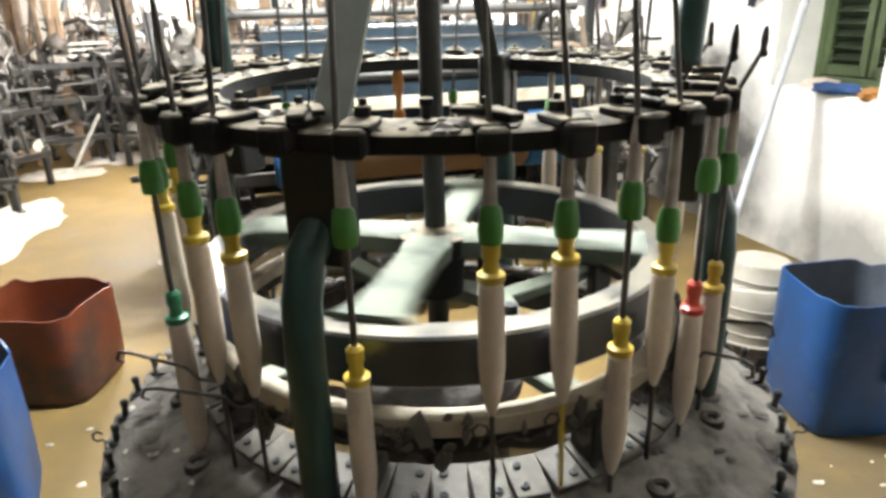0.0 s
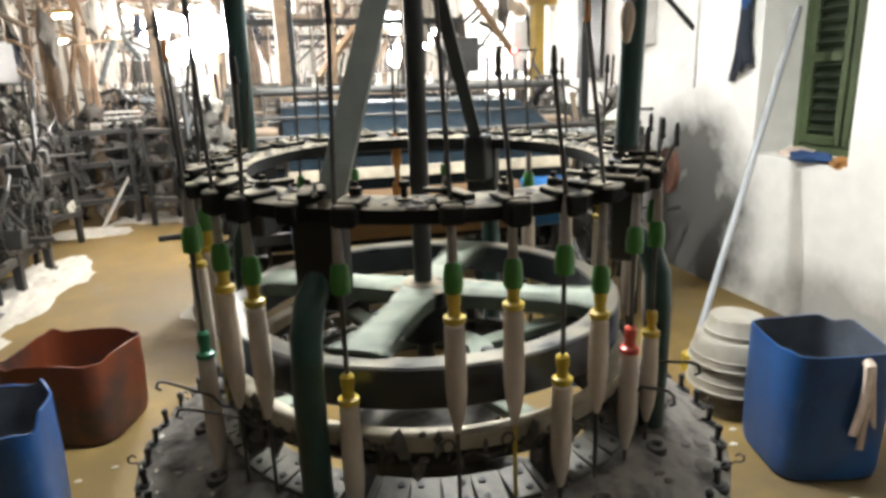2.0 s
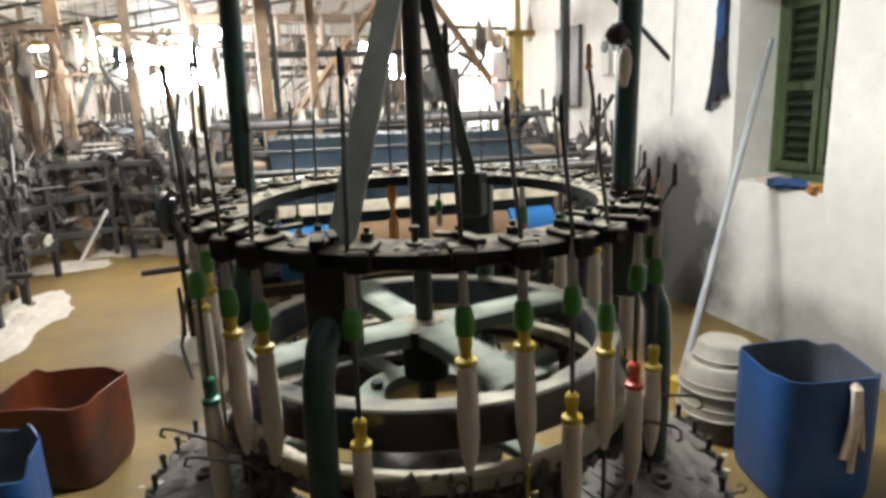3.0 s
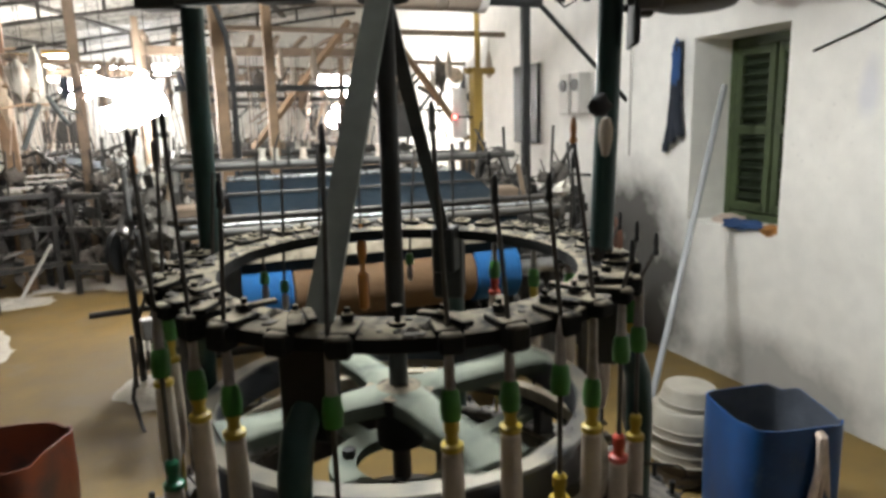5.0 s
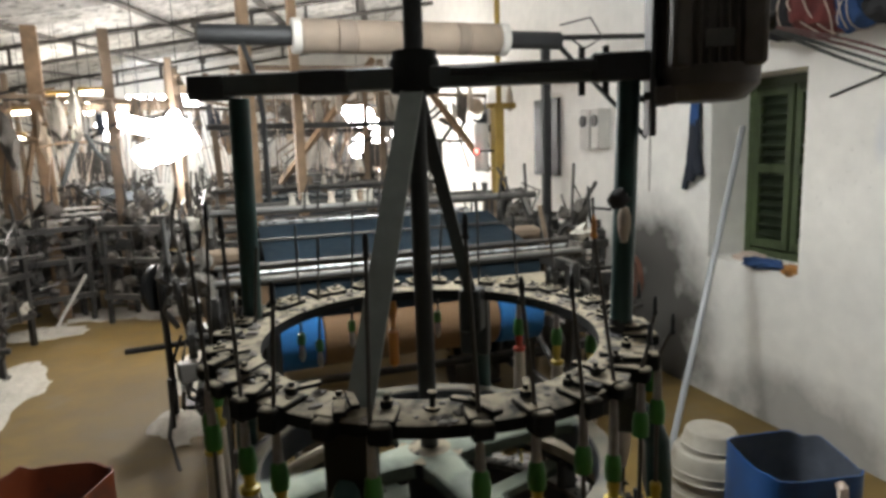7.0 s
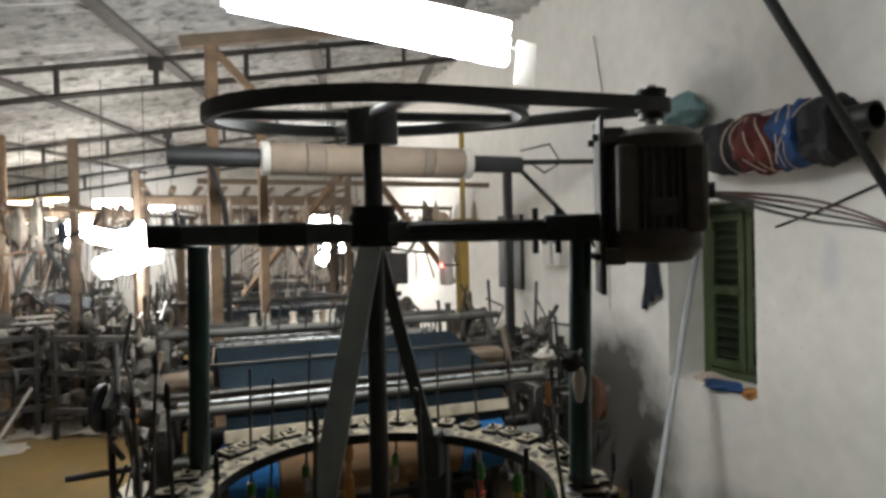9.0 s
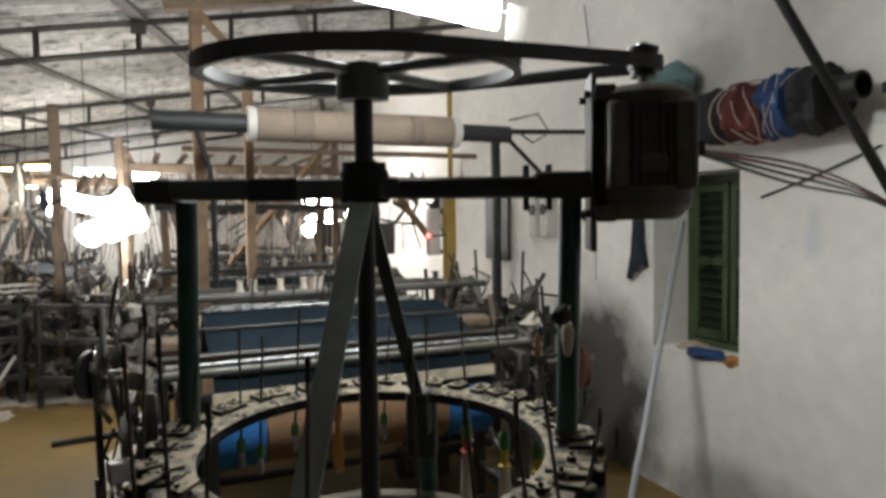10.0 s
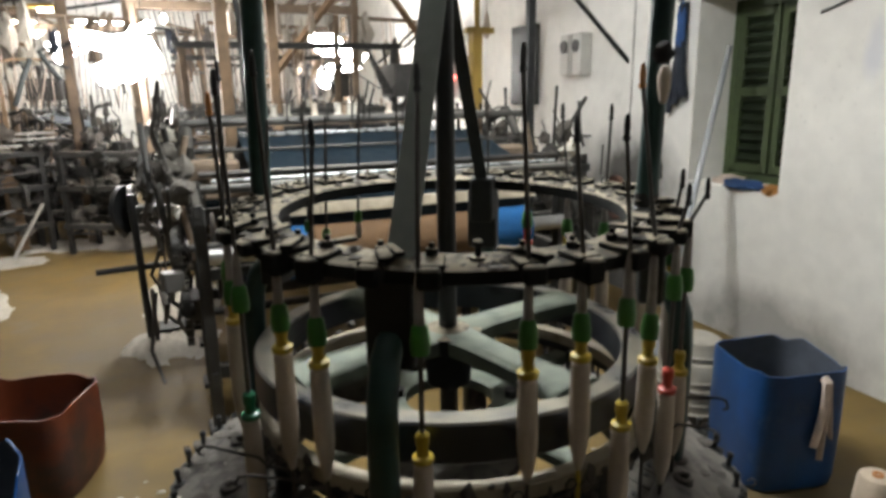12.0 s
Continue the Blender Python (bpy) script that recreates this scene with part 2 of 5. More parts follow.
BLUE_CLOTH = material("blue_cloth", (0.02, 0.06, 0.17), 0.95, var=0.3, scale=14, bump=0.4)
TWINE = material("pale_twine", (0.55, 0.45, 0.38), 0.9, var=0.2, scale=30)
SWITCH = material("switch_box", (0.5, 0.48, 0.44), 0.5, var=0.1, scale=10)
TUBE_GLOW = glowing("tube_glow", (0.95, 0.98, 1.0), 75.0)
FAR_GLOW = glowing("far_tube_glow", (0.97, 0.98, 1.0), 30.0)
LAMP_GLOW = glowing("lamp_glow", (1.0, 0.97, 0.95), 34.0)
RED_GLOW = glowing("red_indicator_glow", (1.0, 0.08, 0.06), 8.0)
WARM_GLOW = glowing("warm_lamp_glow", (1.0, 0.85, 0.6), 14.0)

# ---- builders ----


def box(bm, size, at=(0, 0, 0), turn=(0, 0, 0), bevel=0.0):
    made = bmesh.ops.create_cube(bm, size=1.0)["verts"]
    bmesh.ops.transform(bm, matrix=pose(*at, *turn) @ Matrix.Diagonal((*size, 1)), verts=made)
    if bevel:
        edges = list({e for v in made for e in v.link_edges})
        bmesh.ops.bevel(bm, geom=edges, offset=bevel, segments=1, affect="EDGES")
    return bm


def rod(bm, a, b, r, r2=None, seg=10):
    a, b = Vector(a), Vector(b)
    d = b - a
    m = Matrix.Translation((a + b) / 2) @ d.to_track_quat("Z", "Y").to_matrix().to_4x4()
    bmesh.ops.create_cone(bm, cap_ends=True, segments=seg, radius1=r, radius2=r if r2 is None else r2, depth=d.length, matrix=m)
    return bm


def bent(bm, points, r, seg=8, closed=False):
    """A round bar along a line of points."""
    pts = [Vector(p) for p in points]
    n = len(pts)
    rings, q, was = [], None, None
    for i, p in enumerate(pts):
        if closed:
            d = pts[(i + 1) % n] - pts[i - 1]
        else:
            d = pts[min(i + 1, n - 1)] - pts[max(i - 1, 0)]
        q = d.to_track_quat("Z", "Y") if q is None else was.rotation_difference(d) @ q
        was = d
        rings.append([bm.verts.new(p + q @ Vector((r * math.cos(k * math.tau / seg), r * math.sin(k * math.tau / seg), 0))) for k in range(seg)])
    for i in range(n if closed else n - 1):
        a, b = rings[i], rings[(i + 1) % n]
        for k in range(seg):
            bm.faces.new((a[k], a[(k + 1) % seg], b[(k + 1) % seg], b[k]))
    if not closed:
        bm.faces.new(rings[0][::-1]), bm.faces.new(rings[-1])
    return bm


def lathe(bm, profile, seg=48, loop=False, at=(0, 0, 0), start=0.0, sweep=360.0):
    """Turns a profile of (radius, height) about the upright axis; loop: the profile closes on itself."""
    full = sweep >= 360
    cols = []
    for k in range(seg if full else seg + 1):
        a = radians(start + sweep * k / seg)
        cols.append([bm.verts.new((at[0] + r * math.cos(a), at[1] + r * math.sin(a), at[2] + z)) for r, z in profile])
    m = len(profile)
    for k in range(seg):
        a, b = cols[k], cols[(k + 1) % len(cols)]
        for i in range(m if loop else m - 1):
            j = (i + 1) % m
            bm.faces.new((a[i], b[i], b[j], a[j]))
    if not loop:
        if profile[0][0] > 1e-4 and full:
            bm.faces.new([c[0] for c in cols][::-1])
        if profile[-1][0] > 1e-4 and full:
            bm.faces.new([c[-1] for c in cols])
    elif not full:
        bm.faces.new(cols[0]), bm.faces.new(cols[-1][::-1])
    bmesh.ops.recalc_face_normals(bm, faces=bm.faces)
    return bm


def lump(bm, at, size, seed=0, rough=0.35, detail=3):
    made = bmesh.ops.create_icosphere(bm, subdivisions=detail, radius=1.0)["verts"]
    for v in made:
        k = 1 + rough * noise.noise(v.co * 1.7 + Vector((seed * 3.1, seed, 0))) + rough * 0.5 * noise.noise(v.co * 5 + Vector((seed, 0, seed)))
        v.co = Vector((v.co.x * size[0] * k, v.co.y * size[1] * k, v.co.z * size[2] * k)) + Vector(at)
    return bm


def mesh_of(name, bm, mat):
    me = bpy.data.meshes.new(name)
    bm.to_mesh(me)
    bm.free()
    me.materials.append(mat)
    me.shade_smooth()
    me.set_sharp_from_angle(angle=radians(38))
    return me


def part(name, bm, mat, parent, label=""):
    ob = new(name, mesh_of(name, bm, mat))
    ob.parent = parent
    return tagged(ob, label)


def thing(name, at, label, category, group="", turn=0.0, kind=""):
    ob = new(name)
    ob.empty_display_size = 0.1
    ob.matrix_world = pose(*at, 0, 0, turn)
    return tagged(ob, label, category, group, kind)


def single(name, bm, mat, label, category, at=(0, 0, 0), group="", kind=""):
    ob = new(name, mesh_of(name, bm, mat))
    ob.location = at
    return tagged(ob, label, category, group, kind)


def B():
    return bmesh.new()


# ---- the hall ----
WALL_X, WALL_T = 3.03, 0.42
WIN = (2.64, 3.39, 0.985, 2.18)
YN, YF, XL = -3.2, 14.0, -7.0


def roof_z(x):
    return 4.19 - 0.172 * (3.03 - x)


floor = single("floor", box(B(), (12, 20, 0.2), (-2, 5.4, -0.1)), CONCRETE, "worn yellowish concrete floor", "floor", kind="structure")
bm = B()
H = 4.6
for y0, y1, z0, z1 in ((YN, WIN[0], 0, H), (WIN[1], YF, 0, H), (WIN[0], WIN[1], 0, WIN[2]), (WIN[0], WIN[1], WIN[3], H)):
    box(bm, (WALL_T, y1 - y0, z1 - z0), (WALL_X + WALL_T / 2, (y0 + y1) / 2, (z0 + z1) / 2))
wall_east = single("wall_east", bm, PLASTER_PATCHED, "whitewashed plaster wall with dark patches, soot specks and scuffs", "wall", kind="structure")
single("wall_north", box(B(), (12, 0.3, H), (-2, YF + 0.15, H / 2)), PLASTER, "whitewashed end wall", "wall", kind="structure")
# South and west walls are coloured dark so machine fronts stay in shade.
single("wall_south", box(B(), (12, 0.3, H), (-2, YN - 0.15, H / 2)), DARK_PLASTER, "unseen end wall, coloured dark to cut bounced light", "wall", kind="structure")
single("wall_west", box(B(), (0.3, YF - YN, H), (XL - 0.15, (YF + YN) / 2, H / 2)), DARK_PLASTER, "side wall, coloured dark to cut bounced light", "wall", kind="structure")

# corrugated roof, its waves across the hall
bm = B()
NY = 700
xs = (XL, -2.0, WALL_X + 0.3)
rows_ = []
for i in range(NY + 1):
    y = YN + (YF - YN) * i / NY
    w = 0.042 * math.sin(y * math.tau / 0.177)
    rows_.append([bm.verts.new((x, y, roof_z(x) + w)) for x in xs])
for i in range(NY):
    for k in range(2):
        bm.faces.new((rows_[i][k], rows_[i + 1][k], rows_[i + 1][k + 1], rows_[i][k + 1]))
single("ceiling", bm, ROOF, "corrugated cement roof sheets, dirty", "roof", kind="structure")


def truss(y):
    t = thing("roof_truss", (0, y, 0), "dark steel ladder truss under corrugated sheets", "truss", "roof trusses")
    for name, drop in (("top_chord", 0.075), ("bottom_chord", 0.31)):
        part(name, rod(B(), (XL, 0, roof_z(XL) - drop), (WALL_X, 0, roof_z(WALL_X) - drop), 0.026, seg=4), DARK_ROD, t)
    for k in range(14):
        x = -0.29 - 0.73 * (9 - k)
        if x < WALL_X:
            part("web_bar", rod(B(), (x, 0, roof_z(x) - 0.31), (x, 0, roof_z(x) - 0.075), 0.022, seg=4), DARK_ROD, t)
    part("gusset", box(B(), (0.12, 0.012, 0.13), (-0.29, -0.022, roof_z(-0.29) - 0.11), bevel=0.003), DARK_ROD, t)
    return t


for ty in (2.1, 5.7, 9.3, 12.9):
    truss(ty)
# long flat dark bands that cross the sheets aslant
bm = B()
for k in range(-4, 4):
    a = Vector((-0.44 + 1.3 * k + 0.25 * (YN + 0.1 - 5), YN + 0.1, 0))
    b = Vector((-0.44 + 1.3 * k + 0.25 * (YF - 0.1 - 5), YF - 0.1, 0))
    lo, hi = max(0.0, (XL - a.x) / (b.x - a.x)), min(1.0, (WALL_X - a.x) / (b.x - a.x))
    if hi > lo:
        p, q = a.lerp(b, lo), a.lerp(b, hi)
        p.z, q.z = roof_z(p.x) - 0.05, roof_z(q.x) - 0.05
        d = q - p
        turn = Matrix.Translation((p + q) / 2) @ d.to_track_quat("Y", "Z").to_matrix().to_4x4()
        bmesh.ops.transform(bm, matrix=turn @ Matrix.Diagonal((0.10, d.length, 0.035, 1)), verts=bmesh.ops.create_cube(bm, size=1.0)["verts"])
single("roof_bands", bm, DARK_PLASTER, "dark flat bands under the roof", "purlin", kind="structure")


def tube_fixture(x, y, z, turn, dip):
    f = thing("tube_lamp", (x, y, z), "lit white fluorescent tube in a slim batten", "lamp", "tube lamps", turn)
    f.matrix_world = pose(x, y, z, 0, dip, turn)
    part("batten", box(B(), (1.22, 0.05, 0.04), (0, 0, 0.05), bevel=0.006), SWITCH, f)
    # Three thickened tubes: the glare round the lamp is built as glowing shape.
    for dz in (-0.016, 0.05, 0.115):
        part("tube", rod(B(), (-0.58, -0.035, dz), (0.58, -0.035, dz), 0.034, seg=14), TUBE_GLOW if y < 4 else FAR_GLOW, f)
    part("end_plate", box(B(), (0.10, 0.006, 0.20), (0.70, 0.0, -0.01), (0, 0, 0), 0.002), SWITCH, f, "white end plate")
    part("plate_arm", rod(B(), (0.6, 0, 0.05), (0.72, 0.006, 0.05), 0.006, seg=6), SWITCH, f)
    for s in (-1, 1):
        part("holder", box(B(), (0.03, 0.03, 0.05), (s * 0.595, 0, -0.002), bevel=0.004), SWITCH, f)
        part("hanger", rod(B(), (s * 0.45, 0.03, 0.05), (s * 0.45, 0, roof_z(x) - z + 0.05), 0.003, seg=6), DARK_ROD, f)


for tx, ty, tz, tw, tr, td in TUBES:
    tube_fixture(tx, ty, tz, tr, td)

# shuttered window in the deep reveal
win = thing("window_1", (WALL_X + 0.34, (WIN[0] + WIN[1]) / 2, WIN[2]), "closed green louvred wooden shutters in a deep reveal", "window", kind="structure")
ww, wh = WIN[1] - WIN[0], WIN[3] - WIN[2]
bm = B()
for s in (-1, 1):
    box(bm, (0.06, 0.05, wh), (0, s * (ww / 2 - 0.025), wh / 2), bevel=0.004)
box(bm, (0.06, ww - 0.1, 0.06), (0, 0, wh - 0.03), bevel=0.004)
box(bm, (0.06, ww - 0.1, 0.05), (0, 0, 0.025), bevel=0.004)
part("window_frame", bm, SHUTTER, win)
for leaf in (-1, 1):
    c = leaf * (ww / 4 - 0.02)
    sh = part("shutter", B(), SHUTTER, win)
    bm = B()
    hw = ww / 4 - 0.035
    for s in (-1, 1):
        box(bm, (0.035, 0.05, wh - 0.12), (-0.01, c + s * (hw - 0.02), wh / 2), bevel=0.004)
    for z in (0.09, wh * 0.5, wh - 0.09):
        box(bm, (0.035, 2 * hw - 0.05, 0.06), (-0.01, c, z), bevel=0.004)
    sh.data = mesh_of("shutter", bm, SHUTTER)
    # Slats and backing board are a darker green than the leaf's frame.
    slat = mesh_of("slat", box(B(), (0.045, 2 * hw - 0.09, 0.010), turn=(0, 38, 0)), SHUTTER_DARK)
    for k in range(15):
        z = 0.14 + k * (wh - 0.26) / 14
        if abs(z - wh * 0.5) < 0.03:
            continue
        o = new("slat", slat)
        o.location = (-0.005, c, z)
        o.parent = sh
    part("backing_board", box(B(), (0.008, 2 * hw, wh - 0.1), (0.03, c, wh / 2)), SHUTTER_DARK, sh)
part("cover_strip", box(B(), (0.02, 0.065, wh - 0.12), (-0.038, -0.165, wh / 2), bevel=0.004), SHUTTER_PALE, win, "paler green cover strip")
part("bolt_latch", box(B(), (0.02, 0.05, 0.09), (-0.058, -0.185, wh * 0.46), bevel=0.004), IRON, win)
bm = B()
box(bm, (0.1, 4, 4), (WALL_X + 0.7, 3, 2))
single("backdrop", bm, BLACK_CLOTH, "dark night behind the shutters", "backdrop", kind="structure")

# ---- the ring machine ----
MC = (0.367, 1.335)
AX = (-0.014, 0.002)
BEAM = Vector((0.883, -0.469, 0))


def polar(r, deg, z):
    return (r * math.cos(radians(deg)), r * math.sin(radians(deg)), z)


def machine():
    m = thing("ring_winding_machine", (*MC, 0), "dark iron ring winding machine grey with settled lint", "machine")
    # bed: a coned casting on four feet
    bed = part("bed", lathe(B(), [(0.46, 0.62), (0.73, 0.54), (0.765, 0.55), (0.765, 0.605), (0.745, 0.62), (0.60, 0.68), (0.465, 0.715)], 72, True), BED, m, "greasy dark bed casting with bosses")
    plate = mesh_of("plate", box(B(), (0.085, 0.062, 0.014), bevel=0.002), PLATE_GREY)
    boss = mesh_of("boss", lathe(B(), [(0.026, -0.01), (0.024, 0.006), (0.016, 0.010), (0.010, 0.004), (0.010, -0.01)], 14), BED)
    pin = mesh_of("pin", lathe(B(), [(0.026, -0.008), (0.026, 0.004), (0.018, 0.006), (0.016, 0.010), (0.007, 0.012), (0.007, 0.036), (0.009, 0.038), (0.009, 0.048), (0.005, 0.052)], 10), IRON)
    screw = mesh_of("screw", lathe(B(), [(0.008, 0), (0.008, 0.004), (0.004, 0.005), (0.0, 0.003)], 8), IRON)
    for k in range(48):
        a = k * 7.5
        o = new("pin", pin)
        o.matrix_basis = pose(*polar(0.738, a + 2, 0.618)) @ pose(0, 0, 0, random.uniform(-6, 6), random.uniform(-6, 6), 0)
        o.parent = bed
        o = new("plate", plate)
        o.matrix_basis = pose(*polar(0.50, a, 0.718), 0, 0, a) @ pose(0, 0, 0, 0, 14, random.uniform(-3, 3))
        o.parent = bed
        for dr in (-0.022, 0.02):
            s = new("screw", screw)
            s.matrix_basis = pose(dr, 0.012 if k % 2 else -0.01, 0.006)
            s.parent = o
        if k % 3 == 0:
            o = new("boss", boss)
            o.matrix_basis = pose(*polar(0.60, a + random.uniform(-2, 2), 0.682)) @ pose(0, 0, 0, 0, 0, 0)
            o.parent = bed
    for name, mat, n, lo, hi, size in (("pale_fluff", LINT, 60, 150, 262, 0.008), ("grey_fluff", FLUFF, 150, 0, 360, 0.020)):
        bm = B()
        for k in range(n):
            r, a, s = random.uniform(0.49, 0.755), random.uniform(lo, hi), size * random.uniform(0.45, 1.25)
            lump(bm, polar(r, a, 0.72 - (r - 0.48) * 0.36 + s * 0.15), (s * random.uniform(0.7, 1.9), s * random.uniform(0.7, 1.7), s * 0.22), k * 0.7, 0.8, 2)
        tagged(part(name, bm, mat, bed), "tufts of cotton fluff", kind="stuff")
    for k in range(4):
        a = 60 + 90 * k
        part("foot", bent(B(), [polar(0.62, a, 0.56), polar(0.63, a, 0.3), polar(0.66, a, 0.0)], 0.045, 10), IRON, m)
    for k in range(10):
        a = 150 + k * 25 + random.uniform(-4, 4)
        p = Vector(polar(0.76, a, 0.60))
        u = Vector(polar(1, a, 0))
        v = Vector((0, 0, 1))
        line = [p, p + u * 0.012 - v * 0.008, p + u * 0.020 + v * 0.0]
        line += [p + u * (0.028 + 0.011 * math.cos(q)) + v * (0.010 + 0.012 * math.sin(q)) for q in (-1.4, -0.5, 0.6, 1.7, 2.8)]
        part("wire_hook", bent(B(), line, 0.0025, 6), DARK_ROD, m)
    # cream guide ring with dark lower edge
    guide = part("guide_ring", lathe(B(), [(0.475, 0.825), (0.513, 0.825), (0.513, 0.857), (0.475, 0.857)], 72, True), RING_WHITE, m, "cream painted guide ring")
    part("lower_band", lathe(B(), [(0.48, 0.80), (0.518, 0.80), (0.518, 0.822), (0.48, 0.822)], 72, True), IRON, guide)
    for k in range(8):
        a = 15 + k * 45
        part("bracket", box(B(), (0.06, 0.03, 0.12), polar(0.49, a, 0.755), (0, 0, a), 0.004), IRON, guide)
    for k in range(14):
        a = 170 + k * 15 + random.uniform(-3, 3)
        p = Vector(polar(0.525, a, 0.815))
        u = Vector(polar(1, a, 0))
        w = Vector(polar(1, a + 90, 0))
        line = [p, p + u * 0.012 + Vector((0, 0, 0.02))] + [p + u * 0.012 + w * 0.013 * math.sin(q) + Vector((0, 0, 0.036 - 0.014 * math.cos(q))) for q in (0.4, 1.4, 2.4, 3.4, 4.4, 5.4)]
        part("wire_loop", bent(B(), line, 0.0028, 6), DARK_ROD, guide)
    # stepped wire arm that runs past the bobbins
    for a0, a1 in ((185, 215), (195, 232), (290, 322), (305, 335)):
        a2 = (a0 + a1) / 2
        pts = [polar(0.515, a2 + 6, 0.83), polar(0.57, a2 + 3, 0.85), polar(0.585, a2 + 2, 0.875), polar(0.665, a2 - 3, 0.91), polar(0.68, a2 - 4, 0.91), polar(0.685, a2 - 4.4, 0.895), polar(0.675, a2 - 4.2, 0.888)]
        part("wire_arm", bent(B(), pts, 0.0033, 6), DARK_ROD, m)
    # fixed spider under the wheel
    sp = part("spider", lathe(B(), [(0.12, 0.78), (0.19, 0.78), (0.19, 0.81), (0.12, 0.81)], 36, True, (*AX, 0)), PALE, m, "pale dusty cast spider")
    for k in range(4):
        a = 20 + 90 * k
        part("arm", box(B(), (0.33, 0.06, 0.03), polar(0.335, a, 0.785), (0, 0, a), 0.005), PALE, sp)
        part("bolt", lathe(B(), [(0.018, 0), (0.018, 0.02), (0.0, 0.022)], 6, at=polar(0.155, a + 45, 0.81)), IRON, sp)
    box_ = part("gear_box", lathe(B(), [(0.0, 0.34), (0.15, 0.34), (0.17, 0.37), (0.17, 0.60), (0.20, 0.62), (0.20, 0.65), (0.12, 0.68), (0.0, 0.68)], 30, at=(*AX, 0)), BED, m, "greasy gear housing under the spider")
    for k in range(4):
        a = 50 + 90 * k
        part("tie_bar", rod(B(), polar(0.16, a, 0.5), polar(0.64, a + 8, 0.54), 0.028, seg=10), BED, box_)
    bm = B()
    for k in range(150):
        a, h = random.uniform(0, 360), random.choice((0.0, 0.0, 0.02, 0.05))
        q = random.uniform(0.004, 0.013)
        lump(bm, polar(0.52 + random.uniform(-0.006, 0.01), a, 0.812 + random.uniform(-0.03, 0.012) + h), (q * 1.3, q * 1.2, q * random.uniform(0.8, 2.6)), k * 0.37, 0.8, 1)
    tagged(part("thread_waste", bm, FLUFF, guide), "dark tufts of thread waste", kind="stuff")
    for k in range(5):
        a = 205 + 28 * k
        line = [polar(0.522 + 0.008 * math.sin(j * 2.1 + k), a + j * 2.2, 0.818 + 0.012 * math.sin(j * 1.7 + 2 * k)) for j in range(11)]
        part("twisted_wire", bent(B(), line, 0.0032, 6), DARK_ROD, guide)
    # the upper ring
    ring = part("upper_ring", lathe(B(), [(0.432, 1.315), (0.541, 1.315), (0.545, 1.318), (0.545, 1.342), (0.541, 1.345), (0.432, 1.345)], 96, True), IRON_LINT, m, "black iron ring dusted with lint")
    for k, a in enumerate(BLOCKS):
        bl = part("clamp_block", B(), IRON_LINT, ring)
        bm = B()
        turn = a + random.uniform(-14, 14)
        if a > 180:
            box(bm, (0.070, 0.050, 0.012), polar(0.522, a, 1.352), (0, 0, turn), 0.003)
            deep = random.uniform(0.028, 0.050)
            box(bm, (0.044, 0.044, deep), polar(0.556, a, 1.355 - deep / 2), (0, 0, turn), 0.006)
            if k % 2:
                box(bm, (0.055, 0.026, 0.012), polar(0.535, a + 2, 1.366), (0, 4, turn + 30), 0.003)
        else:
            tip = (random.uniform(-7, 7), random.uniform(-7, 7), turn)
            box(bm, (0.062, 0.052, 0.014), polar(0.527, a, 1.353), tip, 0.003)
            box(bm, (0.030, 0.028, 0.008), polar(0.527, a, 1.362), tip, 0.003)
            box(bm, (0.034, 0.040, 0.030), polar(0.551, a, 1.345), (0, 0, turn), 0.005)
        bl.data = mesh_of("clamp_block", bm, IRON_LINT)
        if k % 3 and a > 180:
            part("finger", box(B(), (0.075, 0.018, 0.009), polar(0.475 + 0.02 * (k % 2), a + random.uniform(-3, 3), 1.366), (0, random.uniform(-6, 3), a + random.uniform(-50, 50)), 0.002), IRON_LINT, bl)
        part("nut", lathe(B(), [(0.012, 0), (0.012, 0.013), (0.006, 0.015), (0.006, 0.024), (0, 0.025)], 6, at=polar(0.50 if a > 180 else 0.527, a, 1.36 if a > 180 else 1.349)), IRON_LINT, bl)
    part("bolt", lathe(B(), [(0.015, 0), (0.015, 0.005), (0.006, 0.007), (0.006, 0.024), (0.010, 0.026), (0.010, 0.036), (0.0, 0.038)], 12, at=(0.226 - MC[0], 0.878 - MC[1], 1.345)), IRON_LINT, ring)
    bm = B()
    for k in range(230):
        s = random.uniform(0.003, 0.012)
        lump(bm, polar(random.uniform(0.44, 0.54), random.uniform(0, 360), 1.346), (s * 1.5, s * 1.2, s * 0.7), k, 0.7, 1)
    tagged(part("ring_fluff", bm, FLUFF, ring), "tufts of cotton fluff", kind="stuff")
    ring.matrix_basis = pose(0, 0, 1.319, 1.85, 0, 0) @ pose(0, 0, -1.33)
    # legs between bed and ring
    for a, lab in ((234, ""), (325.5, ""), (55, ""), (146, "")):
        leg = part("leg", bent(B(), [polar(0.51, a, 1.17), polar(0.55, a, 1.14), polar(0.572, a, 1.08), polar(0.578, a, 1.0), polar(0.578, a, 0.85), polar(0.575, a, 0.65)], 0.030, 12), GREEN_IRON, m, "dark green painted pipe leg")
        part("leg_bracket", box(B(), (0.06, 0.095, 0.20), polar(0.495, a, 1.215), (0, 0, a), 0.006), IRON, leg)
    # posts and head beam
    for px, py, qx, qy in ((-0.069, 1.635, -0.06, 1.565), (0.812, 1.13, 0.80, 1.09)):
        post = part("post", rod(B(), (px - MC[0], py - MC[1], 1.318), (qx - MC[0], qy - MC[1], 1.955), 0.027, seg=20), GREEN_IRON, m)
        part("flange", lathe(B(), [(0.045, 0), (0.045, 0.012), (0.03, 0.016), (0.03, 0.05)], 16, at=(px - MC[0], py - MC[1], 1.318)), IRON, post)
